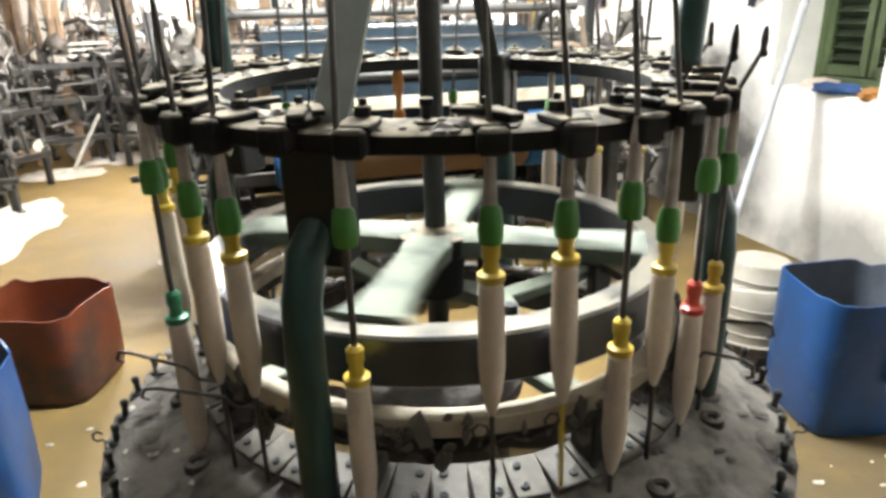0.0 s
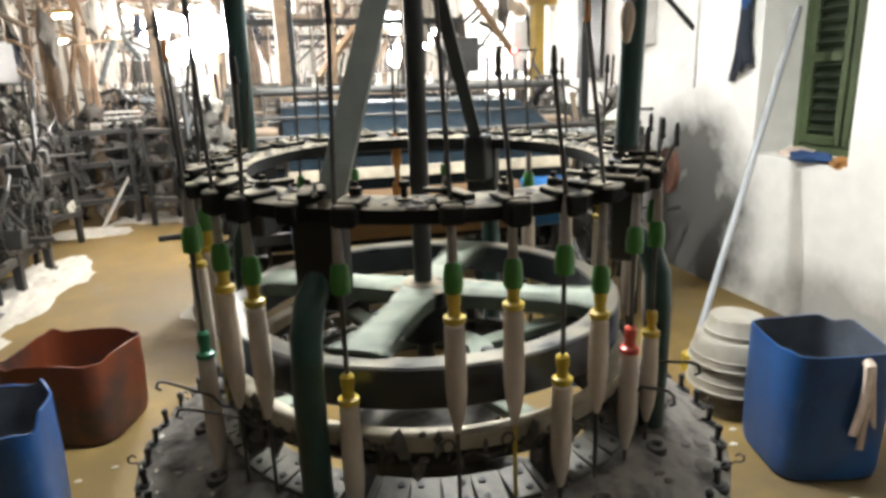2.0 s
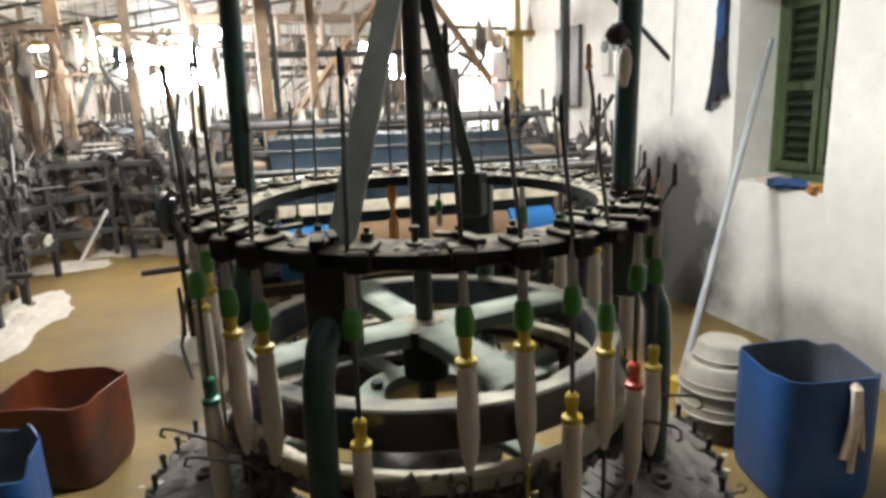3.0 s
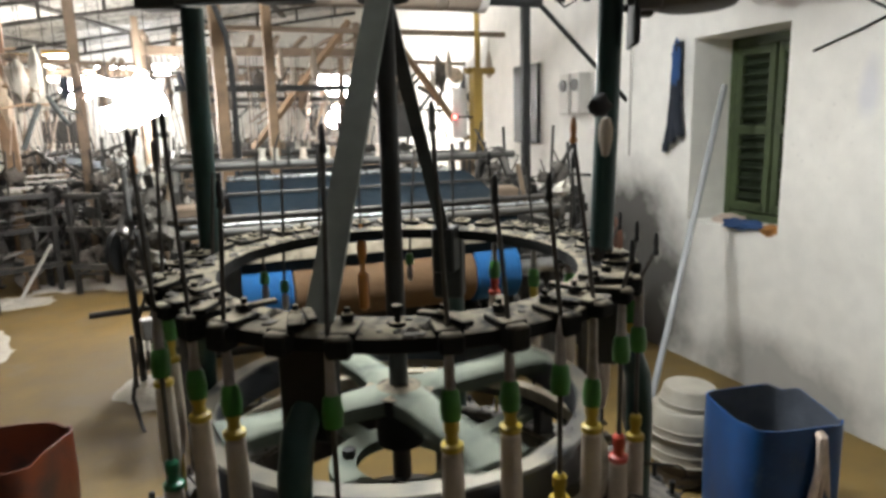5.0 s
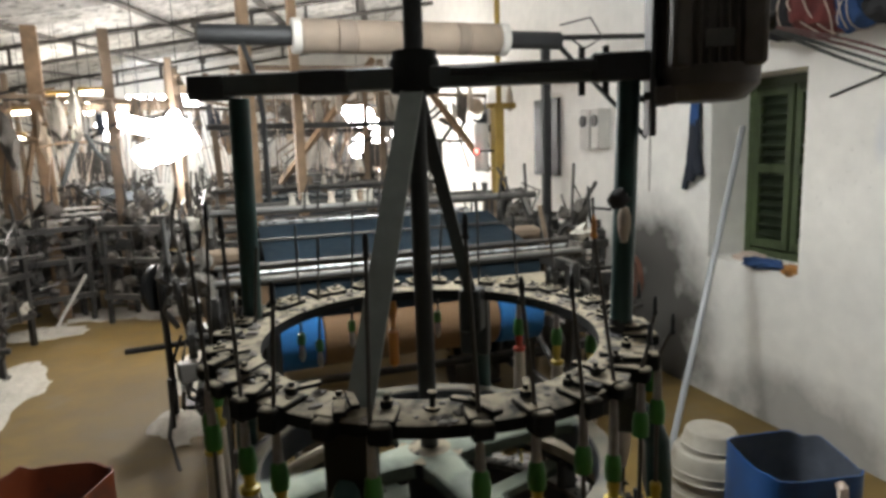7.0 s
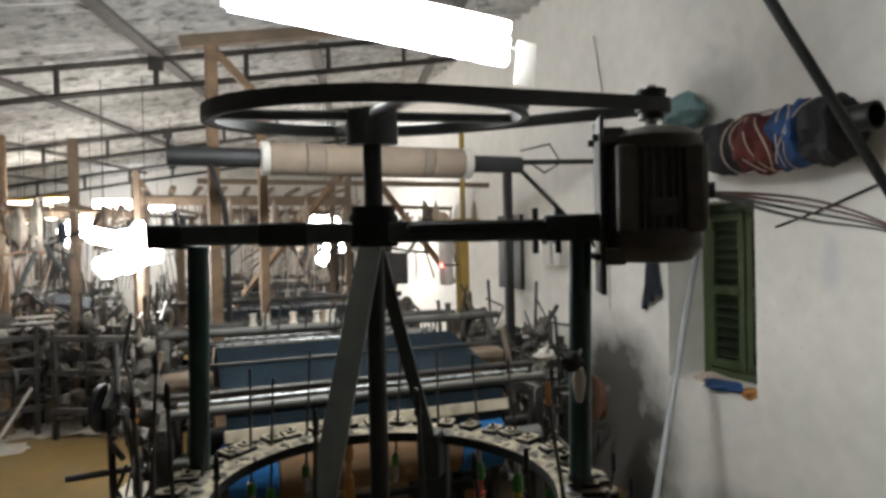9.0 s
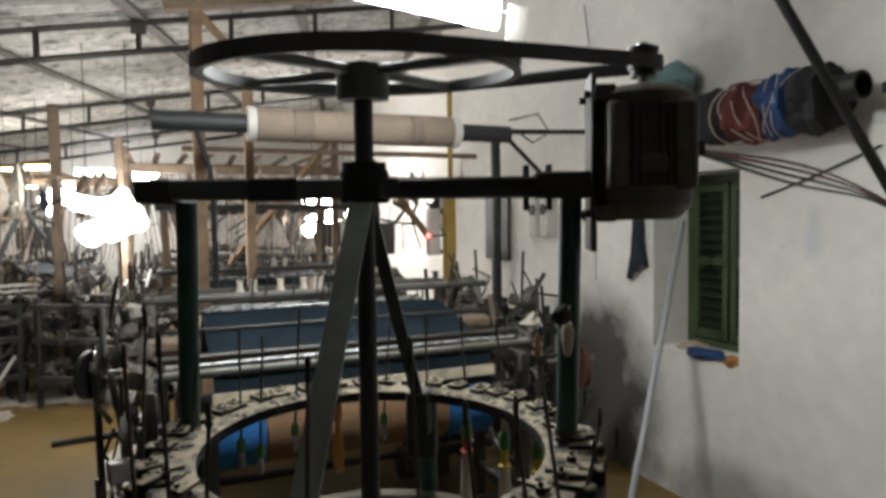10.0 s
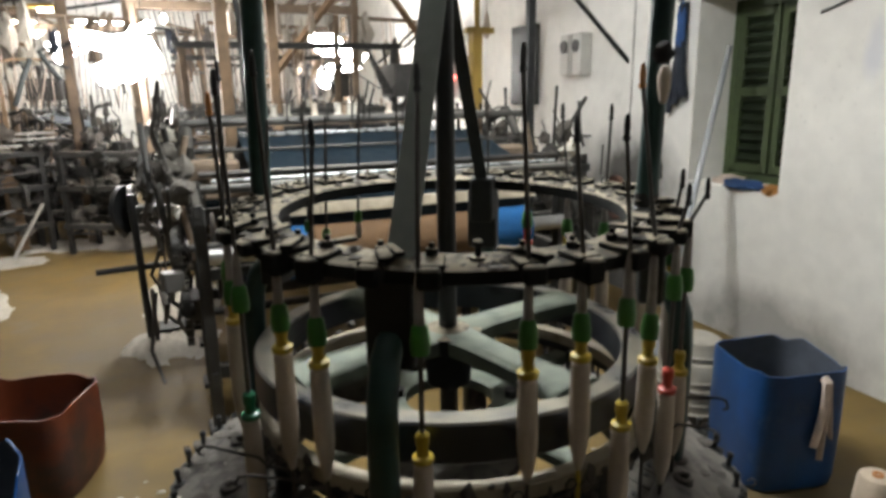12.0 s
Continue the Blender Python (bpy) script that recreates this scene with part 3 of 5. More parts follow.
    ang = math.degrees(math.atan2(BEAM.y, BEAM.x))
    mid = Vector((0.330 - MC[0], 1.330 - MC[1], 1.98))
    beam = part("head_beam", box(B(), (1.15, 0.05, 0.052), mid + BEAM * 0.025, (0, 0.5, ang), 0.005), IRON_GREY, m, "black iron head beam")
    for s, size in ((-1, (0.10, 0.062, 0.062)), (-0.4, (0.13, 0.056, 0.060)), (0.99, (0.15, 0.066, 0.064))):
        part("clamp", box(B(), size, mid + BEAM * 0.52 * s, (0, 0.5, ang), 0.005), IRON, beam)
    part("stiffener", box(B(), (0.34, 0.012, 0.022), mid + BEAM * 0.28 + Vector((-0.012, -0.03, 0.006)), (0, 0.5, ang), 0.002), IRON, beam)
    for s in (0.42, 0.475):
        part("clamp_bolt", rod(B(), mid + BEAM * s + Vector((0, 0, -0.06)), mid + BEAM * s + Vector((0, 0, 0.05)), 0.008, seg=8), IRON, beam)
    part("bearing", lathe(B(), [(0.058, 1.945), (0.062, 1.95), (0.062, 2.02), (0.055, 2.03), (0.055, 2.045), (0.03, 2.045)], 28, at=(*AX, 0)), IRON_LINT, beam)
    # struts from the bearing to ring
    def flat(a, b, width, thick, name, mat):
        a, b = Vector(a), Vector(b)
        d = b - a
        side = Vector((0.93, -0.37, 0))
        z = d.normalized()
        x = (side - z * side.dot(z)).normalized()
        y = z.cross(x)
        r = Matrix((x, y, z)).transposed().to_4x4()
        bm = B()
        made = bmesh.ops.create_cube(bm, size=1.0)["verts"]
        bmesh.ops.transform(bm, matrix=Matrix.Translation((a + b) / 2) @ r @ Matrix.Diagonal((width, thick, d.length, 1)), verts=made)
        return part(name, bm, mat, m)
    flat((AX[0] - 0.02, AX[1] - 0.04, 1.95), polar(0.475, 235.5, 1.318), 0.055, 0.012, "flat_strut", GREY_BAR)
    flat((AX[0] + 0.02, AX[1] + 0.05, 1.95), polar(0.40, 53, 1.33), 0.036, 0.02, "strut", IRON)
    part("strut_shoe", box(B(), (0.075, 0.07, 0.14), polar(0.405, 53, 1.29), (0, 0, 53), 0.006), IRON, m)
    return m


# angles of the spindles round the ring, and how each one is dressed
# angle, radius, heights of the cap, of the head's flange and of the yarn's tip, colour of the head
UNITS = [(187, 0.56, 1.20, 1.13, 0.87, "y"), (199, 0.58, 1.22, 0.955, 0.65, "g"), (210, 0.56, 1.20, 1.13, 0.87, "y"), (219, 0.55, 1.185, 1.115, 0.87, "y"), (241, 0.555, 1.192, 0.95, 0.69, "y"),
         (262, 0.535, 1.187, 1.104, 0.88, "y"), (274, 0.535, 1.185, 1.118, 0.88, "y"), (284, 0.56, 1.204, 0.958, 0.73, "y"), (296, 0.545, 1.14, 1.06, 0.85, "y"), (307, 0.558, 1.20, 0.953, 0.72, "r"), (318, 0.572, 1.19, 0.955, 0.74, "y"),
         (333, 0.56, 1.21, 1.13, 0.9, "y"), (352, 0.55, 1.2, 1.12, 0.88, "y"), (10, 0.55, 1.2, 1.12, 0.88, "y"), (25, 0.55, 1.19, 1.1, 0.86, "y"), (40, 0.55, 1.2, 1.12, 0.88, "r"), (53, 0.55, 1.23, 1.16, 0.95, "g"), (70, 0.55, 1.2, 1.12, 0.9, "y"),
         (88, 0.55, 1.2, 1.12, 0.9, "y"), (104, 0.55, 1.2, 1.13, 0.9, "y"), (118, 0.55, 1.16, 1.09, 0.9, "g"), (126, 0.55, 1.2, 1.12, 0.9, "y"), (152, 0.55, 1.2, 1.12, 0.88, "y"), (168, 0.56, 1.2, 1.12, 0.88, "y")]
BLOCKS = sorted([176, 187, 199, 210, 219, 232, 243, 262, 274, 286, 296, 307, 318, 333, 344, 355, 7, 18, 26, 33, 42, 51, 60, 69, 78, 87, 98, 108, 115, 126, 132, 141, 152, 163])
HEADS = {"y": (YELLOW, "yellow"), "g": (DEEP_GREEN, "deep green"), "r": (RED, "red")}


def bare_spindle(a, rad, cap):
    """A short rod under the ring with a small green cap and a tuft of thread."""
    rng = random.Random(a)
    u = thing("cap_spindle", (MC[0] + polar(rad, a, 0)[0], MC[1] + polar(rad, a, 0)[1], 1.345), "small green cap on a thin dark rod", "spindle", "bare spindles of the ring machine")
    lx, ly, c = rng.uniform(-0.03, 0.03), rng.uniform(-0.03, 0.03), cap - 1.345
    part("rod", rod(B(), (0, 0, c), (lx, ly, rng.uniform(0.2, 0.3)), 0.004, seg=8), DARK_ROD, u)
    part("cap", lathe(B(), [(0.005, c + 0.018), (0.011, c + 0.014), (0.0135, c - 0.004), (0.012, c - 0.02), (0.005, c - 0.022)], 14), GREEN_CAP, u)
    part("thread_tip", lathe(B(), [(0.004, c - 0.02), (0.009, c - 0.03), (0.011, c - 0.06), (0.004, c - 0.075)], 10), SLEEVE, u)
    return u


def spindle(a, rad, cap, flange, tip, head):
    """One hanging spindle; its middle is where it passes the ring."""
    top = 1.345
    low = flange < cap - 0.12
    state = "low under" if low else "close under"
    u = thing("bobbin_spindle", (MC[0] + polar(rad, a, 0)[0], MC[1] + polar(rad, a, 0)[1], top), f"white yarn bobbin, {HEADS[head][1]} head {state} green cap", "bobbin", "bobbins round the ring machine")
    rng = random.Random(a)
    lx, ly = rng.uniform(-0.035, 0.035), rng.uniform(-0.035, 0.035)
    hi = rng.choice((0.20, 0.25, 0.29, 0.32)) if not 300 < a < 356 else 0.05
    part("rod", rod(B(), (0, 0, -0.02), (lx, ly, hi), 0.0045, 0.004, 8), DARK_ROD, u)
    part("weight", lathe(B(), [(0.004, -0.014), (0.0075, -0.010), (0.0075, -0.006), (0.005, 0.0), (0.0062, 0.012), (0.005, 0.026), (0.003, 0.034), (0, 0.035)], 10, at=(lx, ly, hi)), rng.choice((IRON, IRON, IRON, IRON, AMBER)), u)
    c = cap - top
    part("thread_sleeve", lathe(B(), [(0.004, -0.02), (0.008, -0.05), (0.0105, c + 0.03)], 10), SLEEVE, u, "grey fuzzy thread sleeve")
    part("cap", lathe(B(), [(0.010, c + 0.03), (0.0155, c + 0.024), (0.019, c - 0.005), (0.0175, c - 0.026), (0.010, c - 0.028)], 16), GREEN_CAP, u, "green plastic cap")
    h = flange - top
    neck = h + 0.06
    if low:
        part("neck_rod", rod(B(), (0, 0, c - 0.025), (0, 0, neck - 0.01), 0.005, seg=8), DARK_ROD, u)
    else:
        neck = max(neck, c - 0.024)
    part("head", lathe(B(), [(0.008, neck), (0.0135, neck - 0.006), (0.0135, h + 0.036), (0.0105, h + 0.028), (0.0125, h + 0.014), (0.0205, h + 0.010), (0.0205, h), (0.014, h - 0.004)], 16), HEADS[head][0], u)
    y0, length = h - 0.002, flange - tip
    part("yarn", lathe(B(), [(0.013, y0), (0.0185, y0 - 0.006), (0.0205, y0 - length * 0.4), (0.0205, y0 - length * 0.62), (0.0165, y0 - length * 0.8), (0.008, y0 - length * 0.97), (0.005, y0 - length)], 18), YARN, u)
    part("lower_spindle", rod(B(), (0, 0, y0 - length + 0.004), (0, 0, 0.69 - top), 0.0045, seg=8), YELLOW if rng.random() < 0.35 and not low else DARK_ROD, u)
    return u


ring_machine = machine()
spindles = {spec[0]: spindle(*spec) for spec in UNITS if not 50 < spec[0] < 160}
for spec in UNITS:
    if 50 < spec[0] < 160 and spec[0] != 88:
        bare_spindle(spec[0], 0.50, spec[2] + 0.04)

# amber spindle at the back of the ring
amb = thing("amber_spindle", (MC[0] + polar(0.465, 88.4, 0)[0], MC[1] + polar(0.465, 88.4, 0)[1], 1.345), "amber plastic spindle hanging in the ring", "spindle")
part("rod", rod(B(), (0, 0, 0.3), (0, 0, -0.02), 0.004, seg=8), DARK_ROD, amb)
part("bobbin", lathe(B(), [(0.004, 0.02), (0.007, 0), (0.016, -0.05), (0.016, -0.07), (0.008, -0.1), (0.008, -0.13), (0.017, -0.14), (0.017, -0.25), (0.006, -0.26)], 14), AMBER, amb)

PULLEY_Z = 2.273
LEANING = Matrix.Rotation(radians(4.5), 4, Vector((0.93, -0.37, 0)))
# turning part: shaft, driving pulley and flywheel
rotor = thing("rotor", (MC[0] + AX[0], MC[1] + AX[1], 0), "turning shaft with a spoked flywheel dusted pale", "flywheel")
part("shaft", rod(B(), (0, 0, 0.76), (0, 0, 2.295), 0.024, seg=20), IRON, rotor)
part("flywheel_rim", lathe(B(), [(0.445, 0.915), (0.498, 0.91), (0.503, 0.915), (0.503, 0.995), (0.498, 1.0), (0.45, 1.0), (0.445, 0.995)], 80, True), RIM_DARK, rotor, "dark iron rim, its top dusted pale")
part("flywheel_hub", lathe(B(), [(0.03, 0.86), (0.06, 0.86), (0.065, 0.96), (0.085, 0.965), (0.09, 1.005), (0.03, 1.018)], 28), IRON_LINT, rotor)
for k in range(4):
    bm = B()
    prof = ((0.04, 0.060), (0.13, 0.046), (0.30, 0.044), (0.40, 0.052), (0.452, 0.075))
    lo = [[bm.verts.new((r, s * w, z)) for s, z in ((-0.9, 0.962), (0.9, 0.962), (1, 1.0), (0.7, 1.012), (-0.7, 1.012), (-1, 1.0))] for r, w in prof]
    for i in range(len(prof) - 1):
        for j in range(6):
            bm.faces.new((lo[i][j], lo[i][(j + 1) % 6], lo[i + 1][(j + 1) % 6], lo[i + 1][j]))
    bm.faces.new(lo[0][::-1]), bm.faces.new(lo[-1])
    bmesh.ops.recalc_face_normals(bm, faces=bm.faces)
    bmesh.ops.rotate(bm, verts=bm.verts, cent=(0, 0, 0), matrix=Matrix.Rotation(radians(90 * k), 3, "Z"))
    part("spoke", bm, PALE, rotor, "pale green spoke")
pulley = thing("driving_pulley", (MC[0] + AX[0], MC[1] + AX[1], PULLEY_Z), "black iron driving pulley leaning a little on its shaft", "pulley")
part("pulley_rim", lathe(B(), [(0.375, -0.015), (0.395, -0.018), (0.395, -0.009), (0.386, 0.0), (0.395, 0.009), (0.395, 0.018), (0.375, 0.015)], 72, True), IRON_GREY, pulley)
part("pulley_hub", lathe(B(), [(0.027, -0.07), (0.065, -0.07), (0.065, 0.015), (0.027, 0.015)], 24), IRON_GREY, pulley)
for k in range(4):
    part("pulley_arm", box(B(), (0.33, 0.035, 0.022), polar(0.215, 90 * k, 0), (0, 0, 90 * k), 0.004), IRON_GREY, pulley)

# motor on its plate at the beam's end
MO = Vector((0.955, 1.012, 0))
motor = thing("electric_motor", (MO.x, MO.y, 1.86), "dusty dark finned electric motor bolted upright to a plate", "motor", turn=math.degrees(math.atan2(BEAM.y, BEAM.x)))
part("casing", lathe(B(), [(0.095, 0.10), (0.10, 0.105), (0.10, 0.30), (0.095, 0.31)], 40), MOTOR, motor)
fin = mesh_of("fin", box(B(), (0.018, 0.005, 0.19), bevel=0.0015), MOTOR)
for k in range(36):
    o = new("fin", fin)
    o.matrix_basis = pose(*polar(0.106, k * 10, 0.203), 0, 0, k * 10)
    o.parent = motor
part("fan_cover", lathe(B(), [(0.07, 0.034), (0.084, 0.038), (0.113, 0.068), (0.114, 0.11), (0.10, 0.112)], 36), MOTOR, motor)
part("end_shield", lathe(B(), [(0.112, 0.295), (0.115, 0.30), (0.115, 0.325), (0.09, 0.345), (0.04, 0.355), (0.02, 0.36)], 36), MOTOR, motor)
part("shaft", rod(B(), (0, 0, 0.35), (0, 0, 0.455), 0.014, seg=14), STEEL, motor)
part("small_pulley", lathe(B(), [(0.014, 0.375), (0.03, 0.375), (0.03, 0.39), (0.036, 0.395), (0.036, 0.405), (0.03, 0.42), (0.036, 0.435), (0.036, 0.445), (0.014, 0.445)], 24), IRON, motor)
for s in (-1, 1):
    part("side_pad", box(B(), (0.05, 0.03, 0.20), (s * 0.075, -0.098, 0.203), (0, 0, -s * 22), 0.008), MOTOR, motor)
part("cable_gland", rod(B(), (0.09, -0.02, 0.20), (0.135, -0.03, 0.20), 0.02, seg=12), RUBBER, motor)
part("rating_plate", box(B(), (0.06, 0.004, 0.04), (0.0, -0.117, 0.16), bevel=0.001), LOOM_GREY, motor, "dull plate of the maker")
part("mounting_plate", box(B(), (0.012, 0.13, 0.42), (-0.125, 0, 0.17), (0, 0, 0), 0.003), IRON, motor)
for s in (-1, 1):
    for z in (0.05, 0.33):
        part("foot_bolt", rod(B(), (-0.145, s * 0.045, z), (-0.09, s * 0.045, z), 0.009, seg=6), IRON, motor)
        part("motor_foot", box(B(), (0.05, 0.04, 0.04), (-0.10, s * 0.05, z), bevel=0.004), MOTOR, motor)


def belt():
    c0, r0 = Vector((MC[0] + AX[0], MC[1] + AX[1])), 0.40
    c1, r1 = Vector((MO.x, MO.y)), 0.040
    d = c1 - c0
    base = math.atan2(d.y, d.x)
    half = math.acos((r0 - r1) / d.length)
    line = []
    for k in range(41):
        q = base + half + (math.tau - 2 * half) * k / 40
        line.append((c0 + r0 * Vector((math.cos(q), math.sin(q))), Vector((math.cos(q), math.sin(q)))))
    for k in range(13):
        q = base - half + 2 * half * k / 12
        line.append((c1 + r1 * Vector((math.cos(q), math.sin(q))), Vector((math.cos(q), math.sin(q)))))
    bm = B()
    rings = []
    for p, nrm in line:
        lift = math.tan(radians(4.5)) * (p - c0).dot(Vector((0.37, 0.93)))
        rings.append([bm.verts.new((*(p + nrm * o), z + lift)) for o, z in ((-0.004, 2.262), (0.006, 2.256), (0.006, 2.290), (-0.004, 2.284))])
    for i in range(len(rings)):
        a, b = rings[i], rings[(i + 1) % len(rings)]
        for k in range(4):
            bm.faces.new((a[k], b[k], b[(k + 1) % 4], a[(k + 1) % 4]))
    bmesh.ops.recalc_face_normals(bm, faces=bm.faces)
    return single("drive_belt", bm, RUBBER, "black rubber drive belt round both pulleys", "belt")


belt()

# ---- looms ----


def gear(bm, at, r, width, teeth=24, axis="x"):
    """A spoked gear wheel, its axis level."""
    t = bmesh.new()
    prof = [(r * 0.8, -width / 2), (r, -width / 2), (r, width / 2), (r * 0.8, width / 2)]
    lathe(t, prof, teeth, True)
    for k in range(teeth):
        box(t, (r * 0.09, r * 0.12, width), polar(r * 1.02, 360 * k / teeth, 0), (0, 0, 360 * k / teeth))
    for k in range(4):
        box(t, (r * 0.75, r * 0.16, width * 0.6), polar(r * 0.45, 90 * k + 20, 0), (0, 0, 90 * k + 20))
    lathe(t, [(0.0, -width * 0.9), (r * 0.2, -width * 0.9), (r * 0.2, width * 0.9), (0.0, width * 0.9)], 14)
    bmesh.ops.transform(t, matrix=pose(*at, 0, 90, 0), verts=t.verts)
    me = bpy.data.meshes.new("tmp")
    t.to_mesh(me)
    t.free()
    bm.from_mesh(me)
    bpy.data.meshes.remove(me)
    return bm


def along_x(bm, x0, x1, y, z, r, seg=20, r2=None):
    return rod(bm, (x0, y, z), (x1, y, z), r, r2, seg)


def loom(at, label, cloth, ends, sheet, group="power looms", turn=0.0, seed=1, overhead=True):
    rng = random.Random(seed)
    l = thing("power_loom", (*at, 0), label, "loom", group, turn)
    W = 0.97
    for s in (-1, 1):
        bm = B()
        x = s * W
        for y in (-0.62, -0.05, 0.62):
            box(bm, (0.06, 0.075, 1.12 if y else 1.25), (x, y, 0.56), bevel=0.006)
            box(bm, (0.10, 0.14, 0.03), (x, y, 0.015), bevel=0.005)
        for z in (0.28, 0.72, 1.1):
            box(bm, (0.045, 1.32, 0.07), (x, 0, z), bevel=0.006)
        rod(bm, (x, -0.6, 0.3), (x, 0, 0.72), 0.022, seg=8)
        rod(bm, (x, 0.6, 0.3), (x, 0, 0.72), 0.022, seg=8)
        bent(bm, [(x, -0.05, 1.1), (x, -0.1, 1.35), (x, 0.05, 1.5), (x, 0.3, 1.42), (x, 0.5, 1.15)], 0.028, 8)
        fr = part("side_frame", bm, LOOM_IRON, l)
        for k, (gy, gz, gr) in enumerate(((-0.35, 0.55, 0.17), (0.05, 0.82, 0.12), (0.3, 0.5, 0.21), (-0.55, 0.92, 0.085), (0.45, 0.95, 0.1))):
            part("gear", gear(B(), (x + s * (0.09 + 0.02 * (k % 2)), gy, gz), gr, 0.035, 20 + 4 * k), LOOM_GREY if k % 2 else LOOM_IRON, fr)
        for k in range(26):
            y0, z0 = rng.uniform(-0.75, 0.6), rng.uniform(0.25, 1.35)
            o = s * rng.uniform(0.04, 0.24)
            part("lever", bent(B(), [(x + o, y0, z0), (x + o + s * rng.uniform(-0.04, 0.06), y0 + rng.uniform(-0.15, 0.15), z0 + rng.uniform(0.06, 0.2)), (x + o, y0 + rng.uniform(-0.25, 0.25), z0 + rng.uniform(0.15, 0.42))], rng.uniform(0.007, 0.017), 7), rng.choice((LOOM_IRON, LOOM_GREY, DARK_ROD)), fr)
        for k in range(7):
            part("bracket", box(B(), (rng.uniform(0.05, 0.14), rng.uniform(0.05, 0.18), rng.uniform(0.04, 0.14)), (x + s * rng.uniform(0.0, 0.2), rng.uniform(-0.7, 0.55), rng.uniform(0.4, 1.3)), (rng.uniform(-15, 15), 0, rng.uniform(-20, 20)), 0.006), rng.choice((LOOM_IRON, LOOM_GREY)), fr)
        for k in range(12):
            part("lint_tuft", lump(B(), (x + s * rng.uniform(0, 0.15), rng.uniform(-0.6, 0.4), rng.uniform(0.95, 1.42)), (rng.uniform(0.03, 0.06),) * 3, rng.random() * 9, 0.8, 2), LINT if k % 9 == 0 else FLUFF, fr)
    hand = None if not overhead else part("hand_wheel", lathe(B(), [(0.15, -0.015), (0.17, -0.015), (0.17, 0.015), (0.15, 0.015)], 28, True), LOOM_IRON, l)
    if overhead:
        hand.matrix_basis = pose(-W - 0.42, -0.80, 0.83, 0, 90, 0)
        part("wheel_web", lathe(B(), [(0.0, -0.006), (0.152, -0.006), (0.152, 0.006), (0.0, 0.006)], 24), LOOM_IRON, hand)
        part("wheel_shaft", along_x(B(), -W - 0.44, -W + 0.02, -0.80, 0.83, 0.02, 12), LOOM_IRON, l)
        part("shaft_bracket", box(B(), (0.05, 0.3, 0.06), (-W - 0.03, -0.72, 0.83), bevel=0.005), LOOM_IRON, l)
    part("crank_shaft", along_x(B(), -W - 0.14, W + 0.22, -0.3, 0.86, 0.022, 12), LOOM_IRON, l)
    part("low_shaft", along_x(B(), -W - 0.1, W + 0.25, 0.05, 0.4, 0.025, 12), LOOM_IRON, l)
    # cloth roll at front
    part("roll_core", along_x(B(), -0.94, 0.94, -0.70, 0.90, 0.04), STEEL, l)
    part("cloth_roll", lathe_x(-0.48, 0.43, -0.70, 0.90, 0.142), cloth, l, "wound cloth on the front roll")
    for x0, x1 in ((-0.72, -0.482), (0.432, 0.68)):
        part("roll_end", lathe_x(x0, x1, -0.70, 0.90, 0.147), ends, l)
    part("breast_bar", along_x(B(), -0.95, 0.95, -0.74, 1.215, 0.022), LOOM_GREY, l)
    part("temple_bar", along_x(B(), -0.95, 0.95, -0.60, 1.265, 0.014), DARK_ROD, l)
    part("top_tube", along_x(B(), -1.0, 1.05, 0.0, 1.475, 0.024), LOOM_GREY, l)
    part("sley", box(B(), (1.84, 0.07, 0.11), (0, -0.12, 1.14), (8, 0, 0), 0.008), TIMBER_GREY, l)
    part("reed", box(B(), (1.5, 0.015, 0.12), (0, -0.11, 1.26), (8, 0, 0)), DARK_ROD, l)
    bm = B()
    a, b = Vector((0, -0.58, 1.255)), Vector((0, 0.0, 1.385))
    box(bm, (1.42, (b - a).length, 0.006), (a + b) / 2, (math.degrees(math.atan2(b.z - a.z, b.y - a.y)), 0, 0))
    part("warp_sheet", bm, sheet, l, "taut sheet of dark threads")
    # Added pale strip: lamplight on sley and reed is put into its colour.
    part("lit_race_strip", box(B(), (1.30, 0.05, 0.018), (-0.05, 0.03, 1.405), (10, 0, 0), 0.004), PALE_STEEL, l, "pale bar across the loom")
    part("cloth_bar", along_x(B(), -0.9, 0.9, -0.66, 1.238, 0.010, 12), PALE_STEEL, l, "pale bar across the loom")
    for s in (-1, 1):
        part("shuttle_box", box(B(), (0.26, 0.11, 0.09), (s * 0.86, -0.14, 1.24), (8, 0, 0), 0.008), TIMBER_GREY, l)
        part("picker_arm", bent(B(), [(s * 0.99, -0.1, 0.75), (s * 1.05, -0.18, 1.15), (s * 0.98, -0.2, 1.42)], 0.016, 8), TIMBER_GREY, l)
        part("cord_ring", bent(B(), [(s * 0.9 + 0.11 * math.cos(q), -0.02, 1.40 + 0.12 * math.sin(q)) for q in [math.tau * j / 18 for j in range(18)]], 0.006, 6, True), LOOM_GREY, l)
    for k in range(9):
        x = rng.uniform(-0.85, 0.85)
        part("spool", lathe(B(), [(0.012, 0), (0.026, 0.004), (0.026, 0.012), (0.018, 0.02), (0.018, 0.06), (0.026, 0.068), (0.012, 0.075)], 12, at=(x, 0.06, 1.49)), rng.choice((LINT, YARN, LOOM_GREY, TIMBER_GREY)), l)
        part("reed_hook", bent(B(), [(x + 0.06, -0.03, 1.47), (x + 0.06, -0.05, 1.56), (x + 0.09, -0.05, 1.6 + 0.04 * (k % 3))], 0.006, 6), LOOM_IRON, l)
    part("cloth_edge", box(B(), (1.42, 0.012, 0.055), (0, -0.788, 1.10), (-9, 0, 0), 0.003), RING_WHITE, l, "cream edge of woven cloth")
    part("lease_rod", along_x(B(), -0.9, 0.9, -0.28, 1.345, 0.008, 10), DARK_ROD, l)
